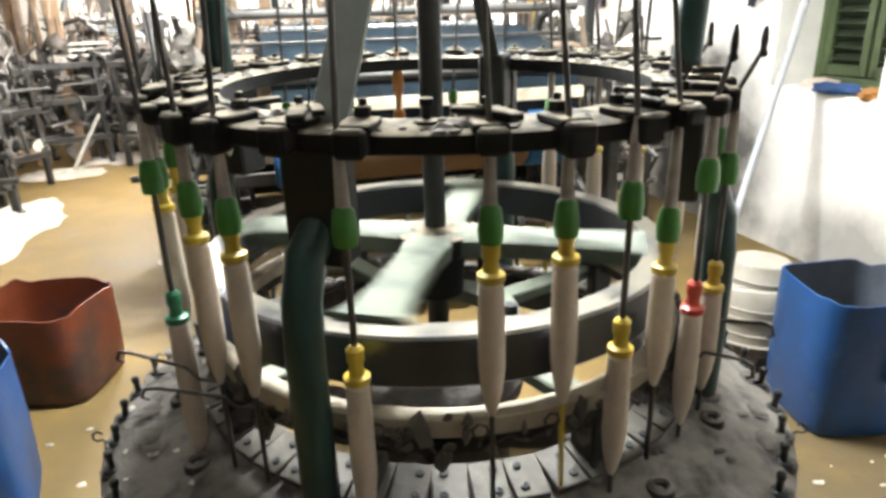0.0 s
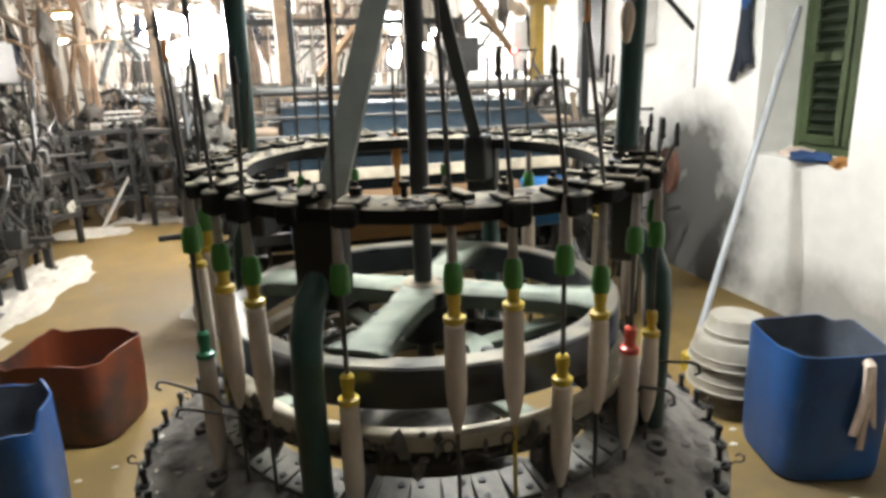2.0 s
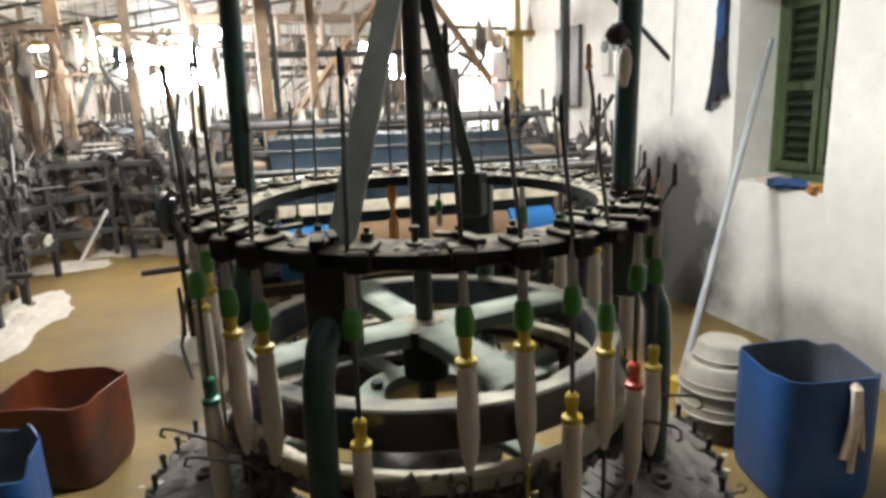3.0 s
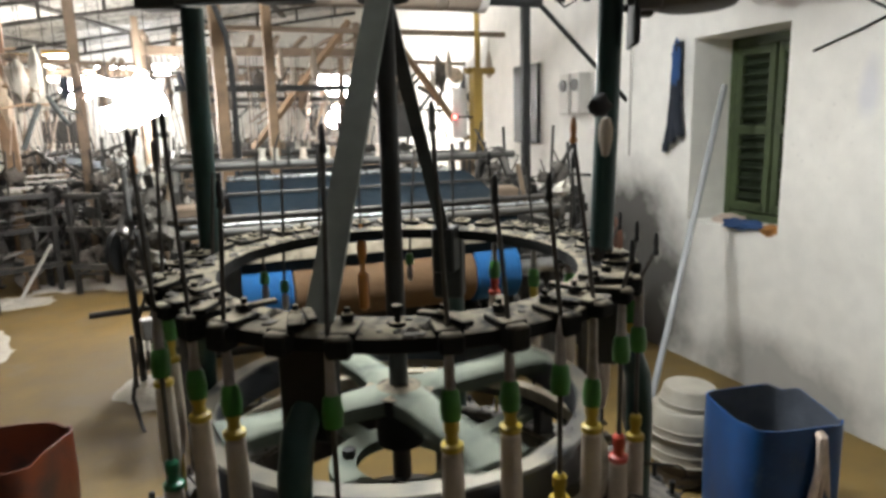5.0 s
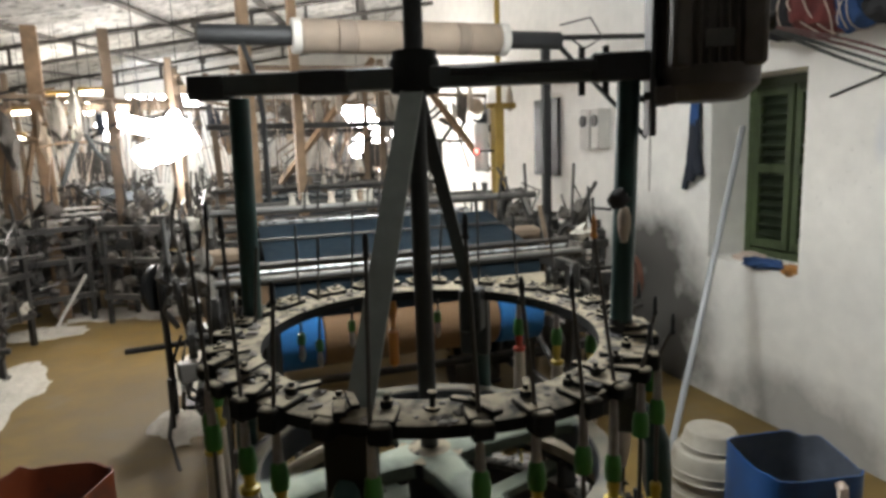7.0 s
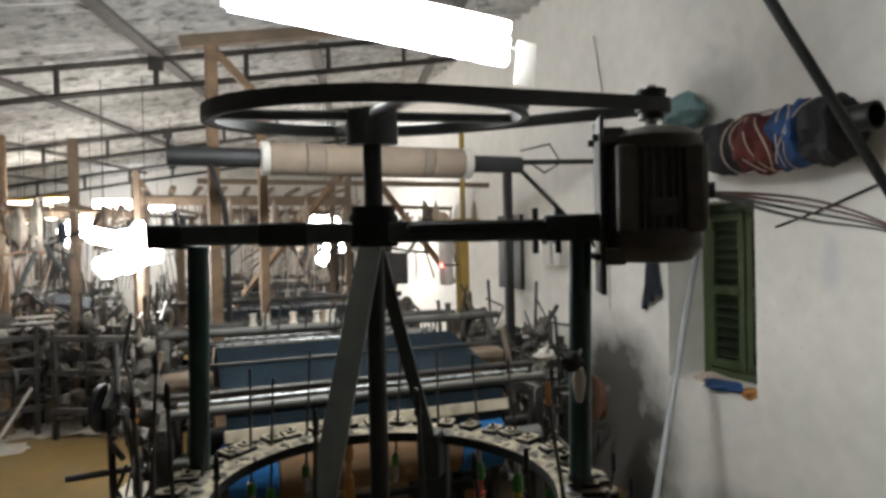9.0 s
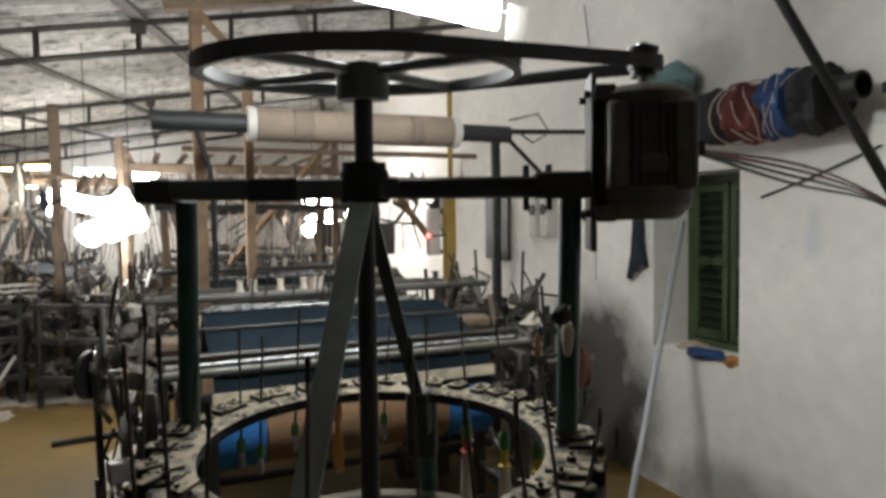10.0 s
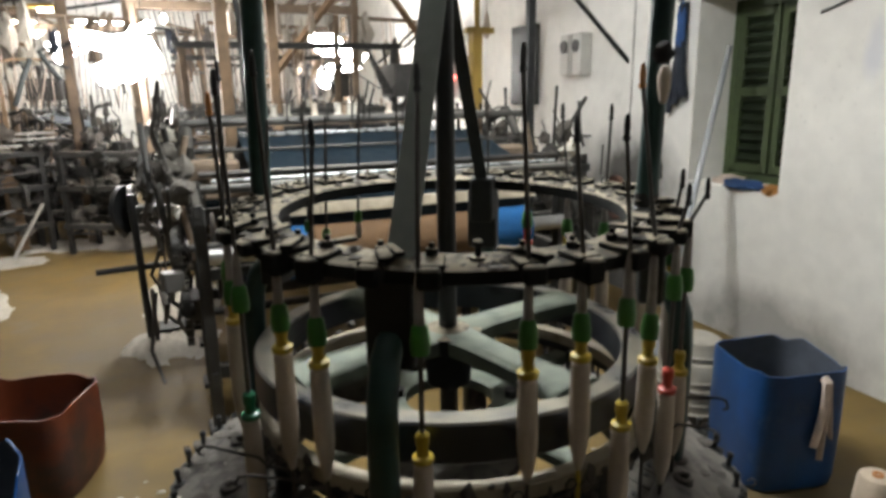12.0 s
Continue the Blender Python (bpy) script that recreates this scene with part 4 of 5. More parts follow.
    part("apron_sheet", box(B(), (1.40, 0.006, 0.30), (0, -0.765, 1.06), (-9, 0, 0)), CREAM_CLOTH if cloth is CREAM_CLOTH else sheet, l)
    bm = B()
    a, b = Vector((0, 0.02, 1.385)), Vector((0, 0.68, 1.10))
    box(bm, (1.42, (b - a).length, 0.006), (a + b) / 2, (math.degrees(math.atan2(b.z - a.z, b.y - a.y)), 0, 0))
    part("back_sheet", bm, sheet, l)
    for k in range(5):
        y = 0.08 + 0.045 * k
        bm = B()
        z = 1.30 + 0.03 * (k % 2)
        for zz in (z - 0.2, z + 0.16):
            box(bm, (1.6, 0.014, 0.035), (0, y, zz))
        for xx in (-0.8, 0, 0.8):
            box(bm, (0.02, 0.014, 0.36), (xx, y, z - 0.02))
        part("heald_frame", bm, LOOM_GREY if k % 2 else TIMBER_GREY, l)
    part("back_bar", along_x(B(), -0.95, 0.95, 0.70, 1.10, 0.035), LOOM_IRON, l)
    wb = part("warp_beam", along_x(B(), -0.85, 0.85, 0.66, 0.58, 0.19, 28), sheet, l)
    for s in (-1, 1):
        part("flange", lathe_x(s * 0.86 - 0.012, s * 0.86 + 0.012, 0.66, 0.58, 0.29), LOOM_IRON, wb)
    for k in range(3):
        part("cross_rail", box(B(), (1.9, 0.05, 0.07), (0, (-0.6, 0.05, 0.62)[k], (0.3, 0.62, 0.34)[k]), bevel=0.006), LOOM_IRON, l)
    part("motor", along_x(B(), 0.55, 0.88, 0.35, 0.22, 0.11, 20), LOOM_GREY, l)
    if not overhead:
        return l
    # overhead frame with pulleys and cords
    for s in (-1, 1):
        part("upright", box(B(), (0.06, 0.05, 0.85), (s * 0.92, 0.16, 1.62), (0, s * 2, 0), 0.004), LOOM_IRON if s > 0 else TIMBER_GREY, l)
    for y in (0.1, 0.22):
        part("top_rail", box(B(), (2.0, 0.03, 0.05), (0, y, 2.03), bevel=0.004), LOOM_IRON, l)
    for k in range(7):
        x = -0.75 + 0.25 * k
        part("cord", rod(B(), (x, 0.16, 1.46), (x, 0.16, 2.03), 0.003, seg=5), TWINE, l)
    part("dobby_box", box(B(), (0.24, 0.42, 0.30), (0.98, 0.12, 1.72), bevel=0.01), LOOM_GREY, l)
    for k in range(6):
        part("dobby_lever", rod(B(), (0.86, -0.05 + 0.06 * k, 1.6), (0.66, -0.05 + 0.06 * k, 1.95 + 0.03 * k), 0.007, seg=6), LOOM_IRON, l)
    return l


def lathe_x(x0, x1, y, z, r):
    bm = B()
    e = min(0.008, abs(x1 - x0) / 4)
    lathe(bm, [(r - e, x0), (r, x0 + e), (r, x1 - e), (r - e, x1)], 40)
    bmesh.ops.transform(bm, matrix=Matrix.Translation((0, y, z)) @ Matrix(((0, 0, 1, 0), (0, 1, 0, 0), (-1, 0, 0, 0), (0, 0, 0, 1))), verts=bm.verts)
    bmesh.ops.recalc_face_normals(bm, faces=bm.faces)
    return bm


loom_a = loom((0.76, 3.60), "dusty power loom with a brown cloth roll and bright blue ends", CLOTH_BROWN, CLOTH_BLUE, NAVY, seed=3, overhead=False)
loom_b = loom((0.78, 5.75), "dusty grey power loom with cream cloth and dark threads", CREAM_CLOTH, LOOM_GREY, NAVY, seed=8)
copy_thing(loom_b, pose(0.78, 7.9, 0))
copy_thing(loom_b, pose(0.78, 10.1, 0))
loom_c = loom((-2.95, 5.2), "dark power loom hung with lint", TIMBER_GREY, LOOM_IRON, NAVY, seed=21)
copy_thing(loom_c, pose(-3.55, 7.3, 0))
copy_thing(loom_c, pose(-4.0, 9.6, 0))
copy_thing(loom_b, pose(-5.6, 6.1, 0))
copy_thing(loom_c, pose(-5.6, 8.6, 0))
loom_d = loom((-1.7, 9.2), "dark cluttered power loom across the end of the aisle", LOOM_IRON, LOOM_IRON, NAVY, seed=33, turn=90)
copy_thing(loom_d, pose(-1.9, 11.6, 0, 0, 0, 90))
loom_e = loom((-2.92, 3.3), "dark power loom heaped with lint beside the aisle", LOOM_IRON, LOOM_IRON, LOOM_IRON, seed=41, overhead=False)

# ---- timbers, columns and the wound roll above ----


def timber_post(x, y, w, top, mat, label, name="timber_post"):
    t = thing(name, (x, y, 0), label, "post", "posts of the hall")
    top = min(top, roof_z(x) - 0.12)
    part("post", box(B(), (w, w, top), (0, 0, top / 2), (0, 0, 8), 0.006), mat, t)
    return t


p = timber_post(0.12, 5.05, 0.085, 3.58, TIMBER, "raw timber post with a braced head")
part("brace", box(B(), (0.48, 0.06, 0.06), (0.16, 0, 3.33), (0, 47, 0), 0.005), TIMBER, p)
part("cap", box(B(), (1.3, 0.1, 0.09), (0.42, 0, 3.62), (0, -9.8, 0), 0.005), TIMBER_GREY, p)
timber_post(0.50, 5.2, 0.07, 3.0, TIMBER, "thin raw timber post")
timber_post(-1.24, 8.0, 0.11, 3.2, TIMBER_GREY, "old grey timber post beside the aisle")
timber_post(-1.95, 8.0, 0.15, 3.7, TIMBER, "orange-brown timber post beside the aisle")
timber_post(-2.33, 8.0, 0.13, 2.35, TIMBER, "raw timber post among looms")
timber_post(-0.62, 8.0, 0.08, 2.8, TIMBER_GREY, "old grey timber post")
col = timber_post(2.42, 5.60, 0.10, 2.19, YELLOW_PAINT, "yellow painted iron column", "iron_column")
part("cross_head", box(B(), (0.28, 0.09, 0.055), (0.04, 0, 2.16), bevel=0.006), YELLOW_PAINT, col)
part("upper_post", rod(B(), (0.02, 0, 2.19), (0.02, 0, 3.2), 0.026, seg=10), YELLOW_PAINT, col)
part("cylinder", rod(B(), (-0.17, 0, 1.55), (-0.17, 0, 2.0), 0.07, seg=18), MILKY, col)
for k, (x0, z0, x1, z1, y) in enumerate(((0.30, 1.36, 1.40, 2.68, 6.3), (2.62, 1.52, 1.70, 2.72, 6.3), (-3.4, 0.9, -2.9, 2.56, 6.3), (-2.4, 0.9, -2.0, 2.56, 8.4))):
    single("timber_brace", rod(B(), (x0, y, z0), (x1, y, z1), 0.036, seg=4), TIMBER, "slanting raw timber brace above the looms", "brace", group="timber braces")


def winder(at, turn, seed, label, n=70):
    """A low crowded winding stand: shelves, spindles, cranks and gears under lint."""
    rng = random.Random(seed)
    w = thing("winding_stand", (*at, 0), label, "winding machine", "winding stands", turn)
    for sx in (-0.5, 0.5):
        for sy in (-0.22, 0.22):
            part("leg", box(B(), (0.05, 0.05, 1.15), (sx, sy, 0.575), (0, 0, 0), 0.004), LOOM_IRON, w)
    for z in (0.3, 0.7, 1.05):
        part("shelf_rail", box(B(), (1.1, 0.06, 0.06), (0, -0.22, z), bevel=0.005), LOOM_IRON, w)
        part("shelf_rail", box(B(), (1.1, 0.06, 0.06), (0, 0.22, z), bevel=0.005), LOOM_GREY, w)
    for k in range(5):
        part("gear", gear(B(), (rng.uniform(-0.5, 0.5), rng.uniform(-0.3, 0.2), rng.uniform(0.4, 1.1)), rng.uniform(0.07, 0.17), 0.03, 18), rng.choice((LOOM_IRON, LOOM_GREY)), w)
    for k in range(n):
        x0, y0, z0 = rng.uniform(-0.6, 0.6), rng.uniform(-0.36, 0.3), rng.uniform(0.2, 1.25)
        k1, k2 = rng.uniform(-0.16, 0.16), rng.uniform(-0.16, 0.16)
        if k % 10 < 7:
            ln, d = rng.uniform(0.08, 0.5), rng.choice(((0.05, 0, 1), (-0.05, 0.03, 1), (1, 0.1, 0.03), (1, -0.15, -0.04), (0, 1, 0.05)))
            part("bar", rod(B(), (x0, y0, z0), (x0 + d[0] * ln, y0 + d[1] * ln, z0 + d[2] * ln), rng.uniform(0.005, 0.016), seg=7), rng.choice((LOOM_IRON, LOOM_IRON, LOOM_GREY, DARK_ROD)), w)
            continue
        part("crank_arm", bent(B(), [(x0, y0, z0), (x0 + k1, y0 + rng.uniform(-0.08, 0.08), z0 + rng.uniform(-0.1, 0.2)), (x0 + k1 + k2, y0 + rng.uniform(-0.1, 0.1), z0 + rng.uniform(-0.15, 0.38))], rng.uniform(0.006, 0.018), 6), rng.choice((LOOM_IRON, LOOM_GREY, DARK_ROD)), w)
    for k in range(22):
        part("casting", box(B(), (rng.uniform(0.05, 0.2), rng.uniform(0.05, 0.14), rng.uniform(0.05, 0.16)), (rng.uniform(-0.5, 0.5), rng.uniform(-0.25, 0.25), rng.uniform(0.35, 1.15)), (rng.uniform(-20, 20), rng.uniform(-20, 20), rng.uniform(-30, 30)), 0.008), rng.choice((LOOM_IRON, LOOM_GREY)), w)
    for k in range(36):
        part("lint_tuft", lump(B(), (rng.uniform(-0.5, 0.5), rng.uniform(-0.3, 0.25), rng.uniform(0.2, 1.3)), (rng.uniform(0.03, 0.08), rng.uniform(0.03, 0.07), rng.uniform(0.03, 0.09)), rng.random() * 9, 0.8, 2), LINT if k % 9 == 0 else FLUFF, w)
    return w


wa = winder((-2.15, 7.75), 25, 4, "dark winding stand crowded with cranks and lint")
wb_ = winder((-2.45, 5.6), 80, 9, "dark winding stand crowded with gears and lint")
copy_thing(wa, pose(-0.85, 7.45, 0, 0, 0, 150))
copy_thing(wa, pose(-2.2, 4.3, 0, 0, 0, 95))
copy_thing(wb_, pose(-1.55, 8.8, 0.0, 0, 0, 10))
copy_thing(wb_, pose(-2.45, 6.6, 0, 0, 0, 60))
copy_thing(wb_, pose(2.0, 4.1, 0, 0, 0, 5))
copy_thing(wa, pose(2.35, 4.75, 0, 0, 0, 175))
copy_thing(wb_, pose(-2.6, 3.4, 0, 0, 0, 100))
# slatted harness racks above looms by the aisle
for rx, ry in ((-3.2, 5.2), (-3.2, 7.4), (0.5, 6.9), (1.2, 10.2), (-1.6, 9.4)):
    rk = thing("harness_rack", (rx, ry, 0), "rough wooden harness rack hung with cords above a loom", "rack", "harness racks")
    for s in (-1, 1):
        for q in (-0.4, 0.4):
            part("rack_post", box(B(), (0.06, 0.06, 1.6), (s * 1.0, q, 1.9), (0, s, 0), 0.004), TIMBER_GREY, rk)
    for q in (-0.4, 0.0, 0.4):
        part("rack_rail", box(B(), (2.1, 0.05, 0.08), (0, q, 2.45 + 0.1 * q), bevel=0.004), TIMBER_GREY, rk)
    for k in range(9):
        part("rack_slat", box(B(), (0.05, 0.95, 0.03), (-0.95 + 0.24 * k, 0, 2.54), (0, 0, 3 * math.sin(k)), 0.003), TIMBER_GREY, rk)
        for q in range(4):
            x0 = -0.95 + 0.22 * k + 0.05 * q
            part("harness_cord", rod(B(), (x0, -0.3 + 0.17 * q, 2.5), (x0 * 0.8, -0.1 + 0.08 * q, 1.42), 0.0045, seg=4), DARK_ROD, rk)
        part("harness_cord", rod(B(), (-0.9 + 0.22 * k, 0.1, 2.4), (-0.7 + 0.17 * k, 0.05, 1.5), 0.004, seg=5), TWINE, rk)
single("cop_rail", box(B(), (3.0, 0.04, 0.05), (1.52, 6.22, 2.58), bevel=0.005), TIMBER_GREY, "rough wooden rail from which cops hang", "rail")
# sticks, rags and cords that hang from the racks beside the aisle
def rack_clutter(at, spread, seed, sticks=16, rags=9):
    rng = random.Random(seed)
    c = thing("rack_clutter", (*at, 0), "rags, cords and sticks hung over a loom", "clutter", "hung clutter")
    part("carrier", rod(B(), (-spread, 0, 2.42), (spread, 0.05, 2.38), 0.022, seg=8), TIMBER_GREY, c)
    for k in range(sticks):
        x = rng.uniform(-spread, spread)
        a = Vector((x, rng.uniform(-0.25, 0.25), rng.uniform(1.9, 2.45)))
        d = Vector((rng.uniform(-0.5, 0.5), rng.uniform(-0.2, 0.2), rng.uniform(-0.45, 0.2)))
        part("stick", bent(B(), [a, a + d * 0.5 + Vector((0, 0, rng.uniform(-0.03, 0.03))), a + d], rng.uniform(0.008, 0.024), 6), rng.choice((TIMBER_GREY, TIMBER, LOOM_IRON, IRON_GREY)), c)
    for k in range(rags):
        x, z = rng.uniform(-spread, spread), rng.uniform(1.95, 2.3)
        w, h = rng.uniform(0.03, 0.09), rng.uniform(0.08, 0.24)
        part("rag", lump(B(), (x, rng.uniform(-0.15, 0.15), z), (w, w * 0.8, h), rng.random() * 9, 0.9, 2), rng.choice((FLUFF, RAG, CREAM_CLOTH, TIMBER_GREY, LINT)), c)
        part("rag_cord", rod(B(), (x, 0, z + h * 0.6), (x, 0.02, 2.42), 0.004, seg=5), DARK_ROD, c)
    for k in range(10):
        x = rng.uniform(-spread, spread)
        part("cord", bent(B(), [(x, 0, 2.4), (x + rng.uniform(-0.06, 0.06), 0, 2.0), (x + rng.uniform(-0.12, 0.12), 0, 1.5)], rng.uniform(0.003, 0.008), 5), rng.choice((TWINE, DARK_ROD)), c)
    return c


for k, at in enumerate(((-2.0, 6.9), (-1.15, 7.6), (-2.6, 5.7), (-3.2, 8.3), (0.9, 8.1), (2.3, 7.2), (1.6, 9.6), (-0.2, 9.4))):
    rack_clutter(at, 0.7, 50 + k)
# white cops hung on the far rack
for k, x in enumerate((0.30, 0.71, 1.02, 2.39, 2.84)):
    c = thing("hanging_cop", (x, 6.22, 2.14), "lit white cop of yarn on a peg", "cop", "hanging cops")
    part("yarn", lathe(B(), [(0.014, 0.0), (0.032, 0.03), (0.036, 0.11), (0.026, 0.19), (0.006, 0.27)], 14), YARN, c)
    part("cord", rod(B(), (0, 0, 0.26), (0, 0, 0.42), 0.003, seg=5), TWINE, c)

rollthing = thing("overhead_cloth_roll", (0.06, 4.12, 2.53), "beige cloth wound on a dark shaft held off the wall", "cloth roll")
part("shaft", along_x(B(), -0.25, 2.22, 0, 0, 0.062, 24), RUBBER, rollthing)
for k, (x0, x1) in enumerate(((0.37, 0.60), (0.60, 0.72), (0.72, 1.02), (1.02, 1.10), (1.10, 1.42), (1.42, 1.50), (1.50, 1.74))):
    part("cloth_band", lathe_x(x0 + 0.001, x1, 0, 0, 0.108 + 0.001 * (k % 2)), ROLL_BROWN if k % 2 else ROLL, rollthing)
for x in (0.31, 1.74):
    part("selvedge", lathe_x(x, x + 0.06, 0, 0, 0.112), MILKY, rollthing)
part("wall_arm", rod(B(), (2.18, 0, 0.02), (3.02, 0, 0.05), 0.02, seg=8), IRON, rollthing)
part("wall_stay", rod(B(), (2.18, 0, 0), (3.02, 0, -0.75), 0.018, seg=8), IRON, rollthing)
part("drop_bar", box(B(), (0.06, 0.05, 1.45), (2.12, 0.02, -0.72), bevel=0.004), IRON, rollthing)
part("left_hanger", bent(B(), [(-0.02, 0, 0.06), (0.02, -0.03, -0.1), (0.08, -0.04, -0.3), (0.1, 0, -0.5), (0.1, 0, -1.15)], 0.018, 8), IRON, rollthing)
part("hook_wire", bent(B(), [(2.2, -0.05, 0.1), (2.45, -0.05, 0.16), (2.55, -0.05, 0.02), (2.4, -0.05, -0.06), (2.3, -0.05, 0.0)], 0.007, 6), IRON, rollthing)

# lamps among the looms: glowing capsules massed together, their glare built into the shape
def work_lamp(x, y, z, size, glow, label, watts, turn=0.0, count=3):
    w = thing("work_lamp", (x, y, z), label, "lamp", "lamps among looms", turn)
    rng = random.Random(x)
    part("bar", box(B(), (size * 0.8, 0.03, 0.03), (0, 0.08, size * 0.42), bevel=0.004), IRON, w)
    for k in range(count * 3):
        r = size * rng.uniform(0.07, 0.17)
        half, q = size * rng.uniform(0.04, 0.22), rng.uniform(-1.2, 1.2)
        at = Vector((size * rng.uniform(-0.42, 0.42), rng.uniform(-0.04, 0.04), size * rng.uniform(-0.34, 0.30)))
        d = Vector((math.cos(q), 0, math.sin(q))) * half
        bm = rod(B(), at - d, at + d, r, seg=14)
        for end in (at - d, at + d):
            bmesh.ops.create_uvsphere(bm, u_segments=14, v_segments=8, radius=r, matrix=Matrix.Translation(end))
        part("tube", bm, glow, w)
    for s in (-1, 1):
        part("hanger", rod(B(), (s * size * 0.3, 0.08, -size * 0.2), (s * size * 0.3, 0.08, roof_z(x) - z + 0.12), 0.004, seg=5), IRON, w)
    data = bpy.data.lights.new("work_light", "POINT")
    data.energy, data.shadow_soft_size, data.color = watts, 0.1, (1.0, 0.96, 0.9)
    o = new("work_light", data)
    o.location = (x, y - 0.2, z)


work_lamp(-0.60, 6.35, 1.91, 0.58, LAMP_GLOW, "glaring white work lamp hung low over the looms", 70, 8)
work_lamp(-1.3, 8.9, 2.22, 0.40, LAMP_GLOW, "glaring white work lamp hung low over the looms", 45, 10)
work_lamp(-2.1, 10.4, 2.42, 0.55, WARM_GLOW, "warm work lamp hung over far looms", 50, 10, 2)
work_lamp(1.95, 8.75, 2.08, 0.72, LAMP_GLOW, "glaring white work lamp hung low over the looms", 55, -10)
work_lamp(-4.4, 8.0, 2.2, 0.40, WARM_GLOW, "warm work lamp hung over far looms", 30, 20, 2)

# ---- against the wall ----
bundle = thing("cloth_bundle", (2.85, 2.33, 2.46), "bundle of dark rags tied with twine round a pipe", "bundle")


def drum_y(y0, y1, r, seed, rough):
    bm = B()
    n = 14
    prof = [(0.02, y0)] + [(r * (0.82 if k in (0, n) else 1.0), y0 + (y1 - y0) * k / n) for k in range(n + 1)] + [(0.02, y1)]
    lathe(bm, prof, 36)
    bmesh.ops.transform(bm, matrix=pose(0, 0, 0, 90, 0, 0), verts=bm.verts)
    for v in bm.verts:
        d = Vector((v.co.x, 0, v.co.z))
        v.co += d * rough * (noise.noise(v.co * 9 + Vector((seed, 0, 0))) + 0.5 * noise.noise(v.co * 22 + Vector((seed, 0, 0))))
    return bm


for y0, y1, r, mat in ((-0.52, -0.36, 0.125, DARK_RED), (-0.40, -0.16, 0.145, BLACK_CLOTH), (-0.18, 0.10, 0.15, DARK_RED), (0.08, 0.25, 0.155, BLUE_CLOTH), (0.23, 0.42, 0.16, BLACK_CLOTH)):
    part("wrapped_cloth", drum_y(y0, y1, r, y0 * 7, 0.34), mat, bundle)
part("pipe", lathe(B(), [(0.054, -0.62), (0.066, -0.62), (0.066, 0.56), (0.054, 0.56)], 20, True), IRON, bundle).matrix_basis = pose(-0.01, 0, 0.03, 90, 0, 0)
for k in range(7):
    y = 0.3 - 0.075 * k
    line = [(0.166 * math.cos(q) + 0.0, -y * 0.8 + 0.03 - 0.06 * math.sin(q * (1 + k % 2) + 2.3 * k), 0.166 * math.sin(q)) for q in [math.tau * j / 22 for j in range(22)]]
    part("twine", bent(B(), line, 0.004, 6, True), TWINE, bundle)
part("pipe_bracket", box(B(), (0.2, 0.05, 0.05), (0.1, -0.66, 0.0), bevel=0.004), IRON, bundle)
part("pipe_bracket", box(B(), (0.2, 0.05, 0.05), (0.1, 0.58, 0.0), bevel=0.004), IRON, bundle)
single("diagonal_stay", rod(B(), (2.20, 1.95, 3.25), (2.98, 1.64, 1.85), 0.024, seg=10), IRON, "dark iron stay slanting down to the wall", "stay")
single("teal_bag", lump(B(), (2.88, 3.05, 2.74), (0.13, 0.16, 0.12), 4, 0.4), material("teal_bag", (0.12, 0.2, 0.2), 0.8, var=0.3), "crumpled teal bag hung on the wall", "bag")
for k in range(4):
    line = []
    for j in range(13):
        u = j / 12
        line.append((1.08 + u * 1.9, 0.98 + u * 0.75, 2.06 - 0.012 * k + 0.06 * math.sin(u * 3.0 + 0.2 * k) * (1 - u * 0.3) - 0.12 * u - 0.012 * k * math.sin(u * 5)))
    single("motor_cable", bent(B(), line, 0.0048, 6), CABLE_RED if k < 2 else RUBBER, "dark motor cable sagging to the wall", "cable", group="motor cables")
single("wall_crack_wire", bent(B(), [(3.02, 2.48, 2.0), (3.02, 2.2, 2.08), (3.02, 1.8, 2.22)], 0.006, 6), IRON, "thin dark wire on the wall", "wire")
single("conduit", bent(B(), [(3.02, 4.05, 1.4), (3.02, 4.05, 2.9), (3.02, 4.2, 3.6)], 0.008, 6), SWITCH, "thin conduit on the wall", "conduit")
for y0, y1 in ((4.77, 4.91), (4.60, 4.72)):
    sb = thing("switch_box", (2.97, (y0 + y1) / 2, 1.9), "pale switch box with dials on the wall", "switch box", "switch boxes")
    part("case", box(B(), (0.12, y1 - y0, 0.34), bevel=0.01), SWITCH, sb)
    part("dial", rod(B(), (-0.06, 0, 0.07), (-0.075, 0, 0.07), 0.05, seg=18), LOOM_GREY, sb)
single("wall_board", box(B(), (0.04, 0.5, 0.75), (3.005, 5.7, 1.85), bevel=0.006), LOOM_IRON, "dark framed board on the wall", "board")

# cloth hung beside the window
hc = thing("hanging_cloth", (2.99, 3.50, 2.17), "dark blue cloth hung on a nail", "cloth")
bm = B()
for k in range(3):
    dx = (-0.02, 0.0, 0.02)[k]
    line = [(0, dx * 0.4, 0), (0.0, dx * 1.2 + 0.01, -0.2), (-0.01, dx * 1.3, -0.42), (0.0, dx * 2.8 + 0.02, -0.56 - 0.05 * k), (-0.005, dx * 3.8 + 0.02, -0.64 - 0.05 * k)]
    bent(bm, [Vector(line[0]).lerp(Vector(line[-1]), 0.0) + (Vector(line[min(int(q / 4), 3)]).lerp(Vector(line[min(int(q / 4) + 1, 4)]), (q % 4) / 4) - Vector(line[0])) for q in range(17)], 0.030 - 0.004 * k, 10)
for v in bm.verts:
    v.co += Vector((0.3, 1, 0)) * 0.026 * noise.noise(v.co * 11) + Vector((0, 0, 0.02)) * noise.noise(v.co * 17)
part("cloth", bm, RAG, hc)
